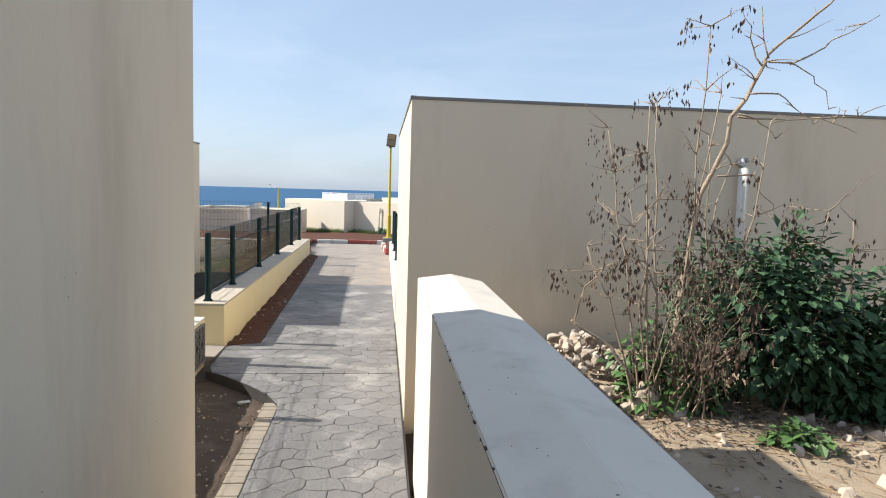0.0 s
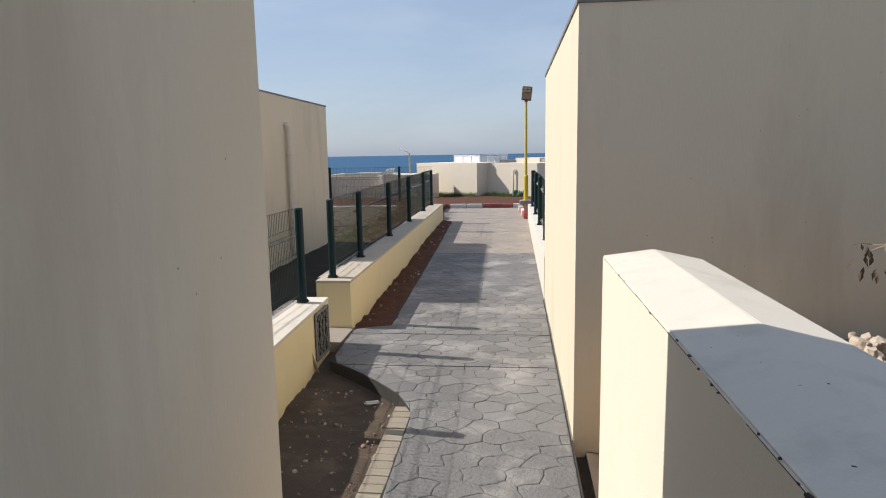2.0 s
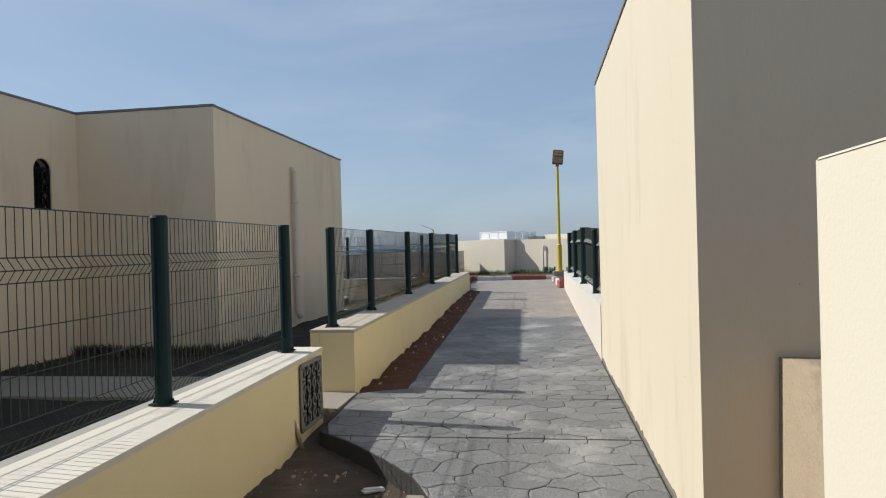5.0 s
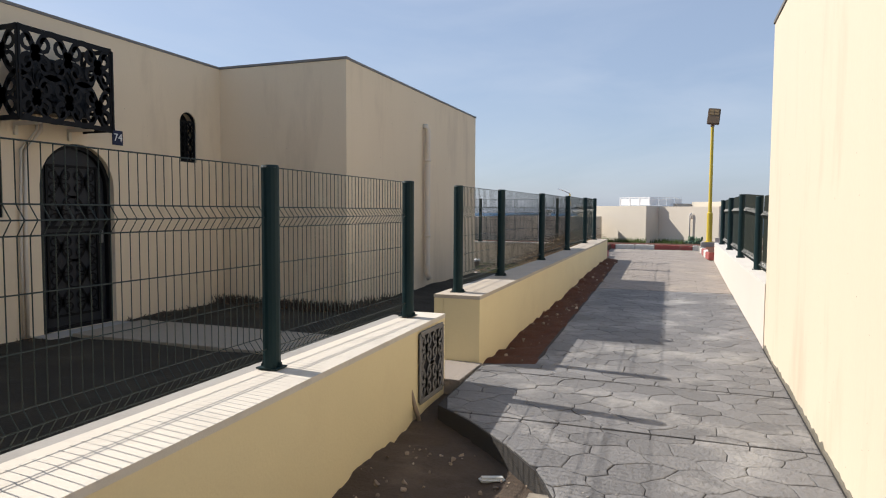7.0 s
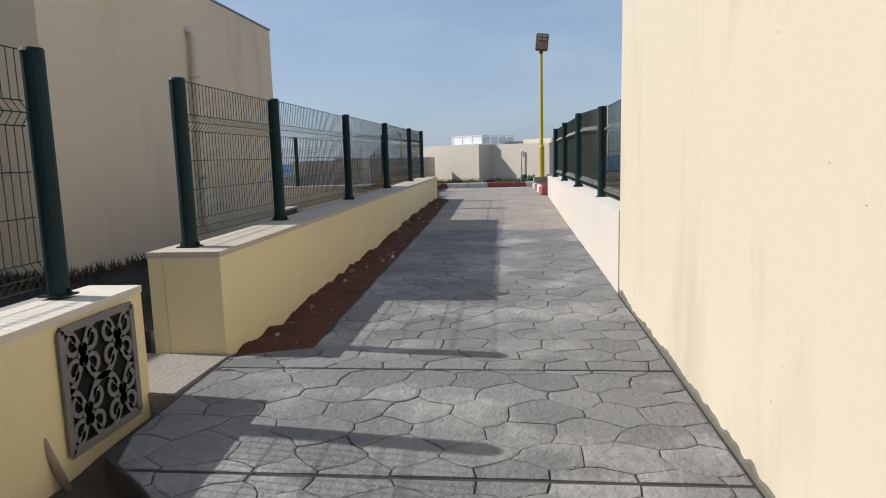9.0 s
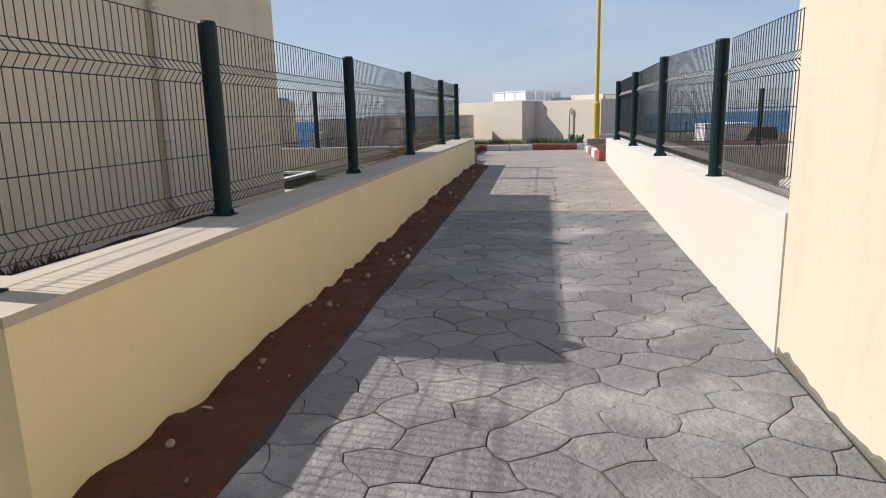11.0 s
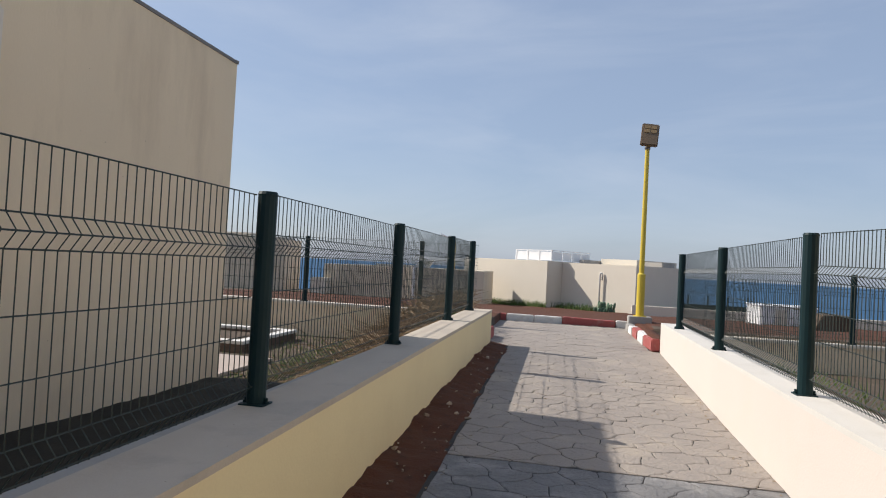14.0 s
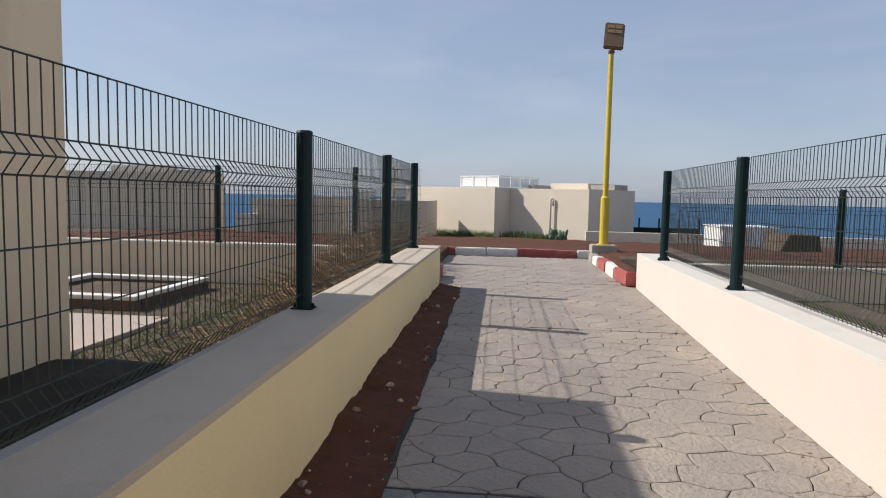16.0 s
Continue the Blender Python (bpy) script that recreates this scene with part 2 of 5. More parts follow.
def add_tube(bm, pts, radii, sides=6, cap=True):
    """A tube along pts with a radius at each point."""
    pts = [Vector(p) for p in pts]
    if isinstance(radii, (int, float)):
        radii = [radii] * len(pts)
    rings = []
    for i, p in enumerate(pts):
        way = (pts[min(i + 1, len(pts) - 1)] - pts[max(i - 1, 0)]).normalized()
        side = way.cross(Vector((0.31, 0.17, 1.0)) if abs(way.z) < 0.9 else Vector((0, 1, 0))).normalized()
        up = side.cross(way)
        rings.append([bm.verts.new(p + radii[i] * (math.cos(a) * side + math.sin(a) * up)) for a in (2 * math.pi * k / sides for k in range(sides))])
    for a, b in zip(rings, rings[1:]):
        for k in range(sides):
            bm.faces.new((a[k], a[(k + 1) % sides], b[(k + 1) % sides], b[k]))
    if cap and sides > 2:
        bm.faces.new(rings[0][::-1])
        bm.faces.new(rings[-1])


def tube(name, pts, radii, mat, parent=None, sides=12):
    bm = bmesh.new()
    add_tube(bm, pts, radii, sides)
    return mesh_ob(name, bm, mat, parent, smooth=True)


def empty(name, x=0, y=0, z=0):
    ob = new(name)
    ob.location = (x, y, z)
    ob.empty_display_size = 0.2
    return ob


def prism(name, outline, z0, z1, mat, parent=None, bevel=0.0):
    """An upright prism over a plan outline; z1 may be a function of (x, y)."""
    bm = bmesh.new()
    top = z1 if callable(z1) else (lambda x, y: z1)
    lo = [bm.verts.new((x, y, z0)) for x, y in outline]
    hi = [bm.verts.new((x, y, top(x, y))) for x, y in outline]
    bm.faces.new(lo[::-1])
    bm.faces.new(hi)
    n = len(outline)
    for i in range(n):
        bm.faces.new((lo[i], lo[(i + 1) % n], hi[(i + 1) % n], hi[i]))
    return mesh_ob(name, bm, mat, parent, bevel=bevel)


def sheet(name, outlines, thick, mat, m, parent=None):
    """A flat sheet with holes: the first outline is its edge, the others cut through it. It lies in the local xy plane, set by m."""
    cu = bpy.data.curves.new(name, "CURVE")
    cu.dimensions, cu.fill_mode, cu.extrude = "2D", "BOTH", thick / 2
    for pts in outlines:
        sp = cu.splines.new("POLY")
        sp.points.add(len(pts) - 1)
        for p, (x, y) in zip(sp.points, pts):
            p.co = (x, y, 0, 1)
        sp.use_cyclic_u = True
    tmp = bpy.data.objects.new(name, cu)
    me = bpy.data.meshes.new_from_object(tmp)
    bpy.data.objects.remove(tmp)
    me.transform(m)
    me.materials.clear()
    me.materials.append(mat)
    ob = new(name, me)
    if parent:
        ob.parent = parent
    return ob


def rect(x0, y0, x1, y1):
    return [(x0, y0), (x1, y0), (x1, y1), (x0, y1)]


def arch(x0, x1, y0, y1, n=14):
    r = (x1 - x0) / 2
    c = (x0 + x1) / 2
    return [(x0, y0), (x1, y0)] + [(c + r * math.cos(a), y1 - r + r * math.sin(a)) for a in (math.pi * k / n for k in range(n + 1))]


FACING_EAST = Matrix(((0, 0, 1, 0), (1, 0, 0, 0), (0, 1, 0, 0), (0, 0, 0, 1)))  # local x -> y, local y -> z, thickness -> x


def path_z(y):
    ys = (3.9, 9.0, 17.0, 25.3, 40)
    zs = (-0.76, -0.665, -0.56, -0.38, -0.3)
    return float(np.interp(y, ys, zs))


# ---- ground ----
def ground_z(x, y):
    far = float(np.interp(y, (25.6, 30, 36, 55, 130, 260), (-0.27, -0.42, -0.68, -1.6, -15, -22)))
    if y > 25.4:
        z = far
    elif x < -2.25:
        z = (-0.74 if 8.6 < y < 9.45 and x > -2.9 else -0.57) if y < 17.3 else (-0.89 + 0.80 * math.exp(-((x + 2.8) / 0.9) ** 2) * min(1, max(0, (y - 18.2) / 3.2)) if y < 23.95 else -0.24)
    elif x > 0.95 and y < 6.5:
        z = 0.24 + 0.03 * math.sin(1.7 * x + y) if x > 1.1 else -0.8
    elif x > 0.85:
        z = -0.8 if y < 23.65 else -0.22
    elif x < -1.0 and 3.3 < y < 8.0:
        wall = max(0.0, min(1.0, (-1.55 - x) / 0.5))
        z = -0.84 + 0.02 * noise.noise((x * 9, y * 9, 4.0)) + wall * (0.03 + 0.09 * noise.noise((y * 1.9, 5.0, 0.0)) + 0.04 * noise.noise((y * 5.3, 8.0, 0.0)) + 0.02 * noise.noise((y * 16.0, 8.0, 0.0)))
    elif y < 3.9:
        z = -0.85
    else:
        z = path_z(y) - 0.13
        if 9.0 < y < 21.5 and x < -1.3:
            foot = float(np.interp(y, (9.4, 11, 14, 16, 19.7, 21.4), (-0.73, -0.69, -0.63, -0.53, -0.44, -0.43))) + 0.05 * noise.noise((y * 1.3, 2.0, 0.0)) + 0.03 * noise.noise((y * 4.1, 7.0, 0.0)) + 0.022 * noise.noise((y * 15.0, 3.0, 0.0))
            edge = -1.47 - 0.0206 * (y - 9.4)
            rim = path_z(y) - 0.012 + 0.03 * noise.noise((x * 7, y * 4.0, 6.0)) if x < edge + 0.06 else path_z(y) - 0.04
            z = foot + (rim - foot) * min(1.0, max(0.0, (x + 2.0) / 0.4))
        if x > 0.62 and y > 21.85:
            z = -0.24
    if abs(x) < 12 and -6 < y < 45:
        z += 0.03 * noise.noise((x * 1.4, y * 1.4, 3.0)) + 0.014 * noise.noise((x * 6, y * 6, 1.0))
    return z


def axis(lo, hi, fine0, fine1, step, far_steps):
    inner = list(np.arange(fine0, fine1, step))
    return sorted({round(float(v), 3) for v in inner + far_steps if lo <= v <= hi})


gx = axis(-2500, 2500, -12, 9, 0.22, [-2500, -900, -300, -120, -60, -30, -18, -12, 9, 13, 20, 35, 60, 120, 300, 900, 2500, 0.61, 0.63, 0.84, 0.86, -2.2, -2.1, -2.0, -1.9, -1.8, -1.75, -1.7, -1.65, -1.6, -1.55, -1.5, -1.45, -1.4, -1.35, 1.09, 1.11, 0.94, 0.96, -2.26, -2.24])
gy = axis(-60, 260, -3, 38, 0.14, [round(3.4 + 0.06 * k, 2) for k in range(76)] + [round(9.2 + 0.06 * k, 2) for k in range(205)] + [-60, -30, -15, -8, -5, 38, 42, 48, 55, 70, 100, 130, 180, 260, 25.39, 25.41, 23.55, 23.75, 23.85, 24.05, 17.3, 17.32, 6.45, 6.5])
bm = bmesh.new()
grid = [[bm.verts.new((x, y, ground_z(x, y))) for x in gx] for y in gy]
for j in range(len(gy) - 1):
    for i in range(len(gx) - 1):
        bm.faces.new((grid[j][i], grid[j][i + 1], grid[j + 1][i + 1], grid[j + 1][i]))
ground = tagged(mesh_ob("ground", bm, SOIL, smooth=True), "bare brown soil with scattered grit and pebbles", "ground", kind="structure")
ground.data.materials.append(SAND_SOIL)
ground.data.materials.append(RED_SOIL)
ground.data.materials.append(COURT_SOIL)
for f in ground.data.polygons:
    c = f.center
    if c.x > 1.1 and c.y < 6.6:
        f.material_index = 1
    elif c.y > 24.2 and abs(c.x) < 14 or (-2.2 < c.x < 0.9 and c.y > 9.2):
        f.material_index = 2
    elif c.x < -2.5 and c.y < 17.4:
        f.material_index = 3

bm = bmesh.new()
sea_rows = (150, 400, 1200, 4600)
sv = [[bm.verts.new((x, y, -13.0)) for x in (-4000, -1000, 0, 1000, 4000)] for y in sea_rows]
for j in range(3):
    for i in range(4):
        bm.faces.new((sv[j][i], sv[j][i + 1], sv[j + 1][i + 1], sv[j + 1][i]))
tagged(mesh_ob("water", bm, SEA), "calm blue-green sea reaching the horizon", "sea", kind="structure")

# ---- paved path ----
LEFT_EDGE = ((3.9, -0.70), (6.6, -0.72), (7.0, -0.91), (7.35, -1.2), (7.7, -1.55), (7.98, -1.9), (9.36, -1.93), (9.38, -1.47), (16, -1.6), (21.5, -1.72), (21.55, -2.6), (25.3, -2.6))


def path_left(y):
    return float(np.interp(y, [p[0] for p in LEFT_EDGE], [p[1] for p in LEFT_EDGE]))


def path_right(y):
    return 0.745 if y < 11.04 else (0.745 if y < 21.9 else 0.60)


bm = bmesh.new()
prev = None
for y in sorted({p[0] for p in LEFT_EDGE} | set(np.arange(4.0, 25.3, 0.7).round(2)) | {11.03, 11.05, 21.89, 21.91, 25.3}):
    l, r, z = path_left(y), path_right(y), path_z(y)
    row = [bm.verts.new(p) for p in ((l, y, z - 0.16), (l, y, z - 0.008), (r, y, z - 0.008), (r, y, z - 0.16))]
    if prev:
        for k in range(3):
            bm.faces.new((prev[k], prev[k + 1], row[k + 1], row[k]))
    prev = row
path_slab = tagged(mesh_ob("pavement", bm, MORTAR), "grey stamped concrete footpath with irregular stone pattern", "pavement", kind="structure")

tagged(prism("pavement_gate", [(-2.75, 8.66), (-1.952, 8.66), (-1.952, 9.37), (-2.75, 9.37)], -0.85, -0.672, PAVER_WARM, bevel=0.006), "plain concrete threshold slab at the gate opening", "pavement", kind="structure")

tagged(box("pavement_court", -6.41, -2.77, 8.5, 9.5, -0.8, -0.54, SAND_BLOCK, bevel=0.008), "dusty brown concrete path leading to the arched door", "pavement", kind="structure")

# steps at the start, between the house and the parapet
for k, (y0, y1, z) in enumerate(((-4.0, 0.2, 0.58), (0.2, 0.9, 0.41), (0.9, 1.5, 0.24), (1.5, 1.9, 0.07), (1.9, 2.25, -0.10), (2.25, 2.6, -0.27), (2.6, 3.3, -0.44), (3.3, 3.92, -0.60))):
    st = box("step", -0.738, 0.78, y0, y1 + 0.01, -0.9, z, CONCRETE, bevel=0.008)
    tagged(st, "plain concrete step descending to the path", "step", "steps by the parapet", "structure")


# ---- walls ----
def low_wall(name, x0, x1, y0, y1, z0, top0, top1, mat, label, lip=0.004, top_mat=None, skew=0.0):
    """A garden wall with a cement coping a little proud of the painted body."""
    w = empty(name, (x0 + x1) / 2, y0, z0)
    tagged(w, label, "wall", kind="structure")
    off = Matrix.Translation((-(x0 + x1) / 2, -y0, -z0))
    slope = lambda x, y, d=0.0: top0 + (top1 - top0) * (y - y0) / (y1 - y0) - d
    n = max(2, int((y1 - y0) / 0.5))
    for part, e, lo, hi, mt in (("body", 0.0, None, 0.035, mat), ("coping", lip, 0.035, 0.0, top_mat or COPING)):
        bm = bmesh.new()
        prev = None
        for k in range(n + 1):
            y = y0 + (y1 - y0) * k / n
            ya = y + (-e if k == 0 else e if k == n else 0)
            wob = 0.003 * noise.noise((y * 2.3, x0, 5.0))
            xf = x1 + skew * (y1 - y) / (y1 - y0)
            zb = z0 if lo is None else slope(0, y, lo)
            zt = slope(0, y, hi)
            row = [bm.verts.new(p) for p in ((x0 - e + wob, ya, zb), (x0 - e + wob, ya, zt), (xf + e + wob, ya, zt), (xf + e + wob, ya, zb))]
            if prev:
                for i in range(4):
                    bm.faces.new((prev[i], prev[(i + 1) % 4], row[(i + 1) % 4], row[i]))
            else:
                bm.faces.new(row)
            prev = row
        bm.faces.new(prev[::-1])
        sharp = [ed for ed in bm.edges if len(ed.link_faces) == 2 and ed.calc_face_angle() > 0.8]
        bmesh.ops.bevel(bm, geom=sharp, offset=0.008, segments=2, affect="EDGES", clamp_overlap=True)
        ob = mesh_ob(part, bm, mt, w)
        ob.data.transform(off)
    return w


wa = low_wall("wall_gate_south", -2.39, -2.10, 3.36, 8.68, -0.95, -0.07, -0.085, YELLOW, "low cream-yellow garden wall with cement coping carrying the fence", skew=0.2)
wb = low_wall("wall_gate_north", -2.36, -1.985, 9.375, 21.35, -0.95, -0.01, 0.09, YELLOW, "long low cream-yellow garden wall with cement coping carrying the fence", top_mat=WALL_COPING)
for w, x0, x1, y0, y1, z1 in ((wa, -2.60, -2.391, 3.36, 8.66, -0.12), (wb, -2.60, -2.366, 9.875, 21.33, -0.06)):
    ledge = box("ledge", x0, x1, y0, y1, -0.95, z1, CONCRETE, w, bevel=0.008)
    ledge.data.transform(Matrix.Translation(-w.location))
for part, e, z0, z1, mt in (("pier", 0.0, -0.95, -0.046, YELLOW), ("pier_coping", 0.004, -0.0455, -0.011, WALL_COPING)):
    pier = box(part, -2.47 - e, -2.3645, 9.376 - e, 9.87, z0, z1, mt, wb, bevel=0.004)
    pier.data.transform(Matrix.Translation(-wb.location))
low_wall("wall_east", 0.735, 1.08, 11.03, 21.8, -0.95, 0.06, 0.03, WALL_WHITE, "long low white sunlit garden wall carrying the fence", 0.0, COPING_LIGHT)

# parapet by the steps, with ridged coping
bm = bmesh.new()
sec = ((0.787, -0.95), (0.785, 1.078), (1.08, 1.118), (1.37, 1.055), (1.37, -0.95))
ends = [[bm.verts.new((x, y, z)) for x, z in sec] for y in (-5.0, 4.80)]
for i in range(len(sec)):
    bm.faces.new((ends[0][i], ends[0][(i + 1) % len(sec)], ends[1][(i + 1) % len(sec)], ends[1][i]))
bm.faces.new(ends[0][::-1])
bm.faces.new(ends[1])
para = mesh_ob("wall_parapet", bm, STUCCO_PALE, bevel=0.006)
tagged(para, "thick cream parapet wall with worn grey ridged coping", "wall", kind="structure")
para.data.materials.append(COPING)
for f in para.data.polygons:
    if f.normal.z > 0.6:
        f.material_index = 1


bm = bmesh.new()
y = -1.0
while y < 4.4:
    run = random.uniform(0.15, 0.6)
    z = 1.068 + random.uniform(-0.002, 0.002)
    add_box(bm, 0.7838, 0.790, y, y + run, z, z + random.uniform(0.0012, 0.0025))
    y += run + random.choice((0.0, 0.01, 0.12))
mesh_ob("coping_joint", bm, MORTAR, para)
bm = bmesh.new()
for k in range(26):
    p = (random.uniform(0.80, 1.06), random.uniform(0.0, 3.0))
    m = Matrix.Translation((*p, 1.078 + 0.1356 * (p[0] - 0.785) - 0.001)) @ Matrix.Rotation(random.uniform(0, 3), 4, "Z") @ Matrix.Diagonal((random.uniform(0.002, 0.005), random.uniform(0.002, 0.010), 0.002, 1))
    bmesh.ops.create_icosphere(bm, subdivisions=1, radius=1.0, matrix=m)
for k in range(34):
    y = random.uniform(-0.5, 4.3)
    m = Matrix.Translation((0.787 + random.uniform(-0.004, 0.004), y, 1.072 + random.uniform(-0.006, 0.003))) @ Matrix.Diagonal((random.uniform(0.003, 0.007), random.uniform(0.005, 0.025), random.uniform(0.002, 0.005), 1))
    bmesh.ops.create_icosphere(bm, subdivisions=1, radius=1.0, matrix=m)
tagged(mesh_ob("chipped_edge", bm, MORTAR, para), "dark chipped spots along the coping edge", kind="stuff")

tagged(box("wall_retaining", 1.25, 1.45, 4.805, 6.065, -0.95, 0.20, STUCCO), "plain rendered retaining wall below the garden", "wall", kind="structure")

# ---- buildings ----
def roof_edge(parent, outline, z, name="roof_edge"):
    """A thin metal capping along an outline."""
    bm = bmesh.new()
    for k, ((xa, ya), (xb, yb)) in enumerate(zip(outline, outline[1:])):
        lift = 0.003 * (k % 2)
        add_box(bm, min(xa, xb) - 0.03 - lift, max(xa, xb) + 0.03 + lift, min(ya, yb) - 0.03 - lift, max(ya, yb) + 0.03 + lift, z + lift, z + 0.032 + lift)
    return mesh_ob(name, bm, EDGE_METAL, parent)


def block_house(name, x0, x1, y0, y1, z0, z1, mat, label, edge=True):
    h = tagged(empty(name), label, "house", kind="structure")
    t = 0.25
    bm = bmesh.new()
    rings = [[bm.verts.new((x, y, z)) for x, y in ((x0 + d, y0 + d), (x1 - d, y0 + d), (x1 - d, y1 - d), (x0 + d, y1 - d))] for d, z in ((0, z0), (0, z1), (t, z1), (t, z0))]
    for ra, rb in zip(rings, rings[1:] + rings[:1]):
        for k in range(4):
            bm.faces.new((ra[k], ra[(k + 1) % 4], rb[(k + 1) % 4], rb[k]))
    mesh_ob("wall", bm, mat, h)
    box("roof", x0 + t, x1 - t, y0 + t, y1 - t, z1 - 0.45, z1 - 0.25, CONCRETE, h)
    if edge:
        roof_edge(h, [(x0 + 0.02, y0 + 0.02), (x1 - 0.02, y0 + 0.02), (x1 - 0.02, y1 - 0.02), (x0 + 0.02, y1 - 0.02), (x0 + 0.02, y0 + 0.02)], z1 + 0.002)
    return h


house_east = block_house("house_east", 0.745, 15.0, 6.07, 11.03, -0.95, 2.82, STUCCO, "plain beige rendered house with dark metal roof edge")
bm = bmesh.new()
prev = None
for k in range(165):
    y = 6.08 + 0.03 * k
    top = path_z(y) + 0.03 + 0.04 * noise.noise((y * 1.7, 4.0, 0.0)) + 0.03 * noise.noise((y * 11.0, 1.0, 0.0))
    row = [bm.verts.new(p) for p in ((0.7449, y, -0.9), (0.735, y, -0.9), (0.737, y, top - 0.012), (0.7449, y, top))]
    if prev:
        for i in range(3):
            bm.faces.new((prev[i], prev[i + 1], row[i + 1], row[i]))
    prev = row
mesh_ob("plinth", bm, SKIRTING, house_east)
block_house("house_start", -9.0, -0.74, -6.0, 3.34, -0.95, 3.30, STUCCO, "tall beige rendered house wall beside the steps")
hef = block_house("house_east_far", 2.45, 13.0, 11.6, 16.25, -1.0, 2.75, STUCCO, "pale sunlit rendered house behind the fence")

box("plinth", 2.43, 2.449, 11.7, 16.2, -1.0, -0.62, TERRACOTTA, hef)

# the house behind the gate: recessed front with door, windows and a projecting wing
XF = -6.7
HZ = 2.93
hl = tagged(empty("house_west", XF, 9, -0.6), "beige rendered house number 74 with arched dark door", "house", kind="structure")
hl_off = Matrix.Translation((-XF, -9, 0.6))


def hl_add(ob):
    ob.data.transform(hl_off)
    ob.parent = hl
    return ob


DOOR = (8.40, 9.38, -0.56, 1.58)
WIN = (5.75, 7.28, 1.02, 1.90)
NICHE = (10.52, 10.84, 1.50, 2.20)
VENT = (7.76, 7.99, 0.74, 1.34)
hl_add(sheet("wall", [rect(-3.0, -0.9, 11.36, HZ), arch(*DOOR), rect(WIN[0], WIN[2], WIN[1], WIN[3]), arch(*NICHE), rect(VENT[0], VENT[2], VENT[1], VENT[3])], 0.3, STUCCO_WEST, Matrix.Translation((XF - 0.15, 0, 0)) @ FACING_EAST))
hl_add(box("wall", XF - 0.001, -4.55, 11.36, 11.61, -0.9, HZ, STUCCO_WEST))
hl_add(box("wall", -4.80, -4.55, 11.61, 17.15, -0.9, HZ, STUCCO_WEST))
hl_add(box("wall", -12.0, -4.55, 17.15, 17.40, -0.9, HZ, STUCCO_WEST))
hl_add(box("wall", -12.0, -11.75, -3.0, 17.15, -0.9, HZ, STUCCO_WEST))
hl_add(box("wall", -11.75, XF - 0.31, -3.0, -2.75, -0.9, HZ, STUCCO_WEST))
hl_add(box("roof", -11.75, XF - 0.3, -2.75, 17.15, HZ - 0.35, HZ - 0.2, CONCRETE))
hl_add(box("roof", XF - 0.29, -4.8, 11.62, 17.14, HZ - 0.35, HZ - 0.2, CONCRETE))
hl_add(roof_edge(None, [(XF - 0.02, -3.0), (XF - 0.02, 11.4), (-4.57, 11.38), (-4.57, 17.38), (-11.98, 17.38)], HZ + 0.002))


def ribbon(bm, pts, w, t, m):
    """A flat strip of width w and thickness t along a plane polyline, set by m."""
    pts = [Vector((*p, 0)) for p in pts]
    rows = []
    for i, p in enumerate(pts):
        way = (pts[min(i + 1, len(pts) - 1)] - pts[max(i - 1, 0)]).normalized()
        s = Vector((-way.y, way.x, 0)) * w / 2
        rows.append([bm.verts.new(m @ q) for q in (p + s + Vector((0, 0, t / 2)), p - s + Vector((0, 0, t / 2)), p - s - Vector((0, 0, t / 2)), p + s - Vector((0, 0, t / 2)))])
    for a, b in zip(rows, rows[1:]):
        for k in range(4):
            bm.faces.new((a[k], a[(k + 1) % 4], b[(k + 1) % 4], b[k]))


def scroll_grille(bm, w, h, cell, m, bar=0.016, frame_w=0.03):
    """A cut metal panel: frame, mirrored scrolls, pointed leaves and rings on a lattice."""
    for a, b in (((0, 0), (w, 0)), ((0, h), (w, h)), ((0, 0), (0, h)), ((w, 0), (w, h))):
        ribbon(bm, (a, b), frame_w, 0.012, m)
    nx, ny = max(1, round(w / cell)), max(1, round(h / cell))
    cw, ch = w / nx, h / ny
    for i in range(nx):
        for j in range(ny):
            cx, cy = (i + 0.5) * cw, (j + 0.5) * ch
            for sx in (-1, 1):
                for sy in (-1, 1):
                    spiral = [(cx + sx * cw * (0.25 + (0.23 - 0.018 * k) * math.cos(0.62 * k + 3.4)), cy + sy * ch * (0.24 + (0.23 - 0.018 * k) * math.sin(0.62 * k + 3.4))) for k in range(11)]
                    ribbon(bm, spiral, bar, 0.006, m)
                    leaf = [(cx + sx * cw * (0.5 * u), cy + sy * ch * (0.5 * u + 0.16 * math.sin(math.pi * u))) for u in (0, 0.2, 0.4, 0.6, 0.8, 1)]
                    ribbon(bm, leaf, bar * 1.5, 0.006, m)
            ring = [(cx + 0.09 * cw * math.cos(a), cy + 0.09 * ch * math.sin(a)) for a in (2 * math.pi * k / 10 for k in range(11))]
            ribbon(bm, ring, bar * 1.2, 0.006, m)


def placed(x, y, z, yaw):
    """Local x along the wall, local y up, local z out of it; yaw 0 faces +x."""
    return Matrix.Translation((x, y, z)) @ Matrix.Rotation(radians(yaw), 4, "Z") @ FACING_EAST


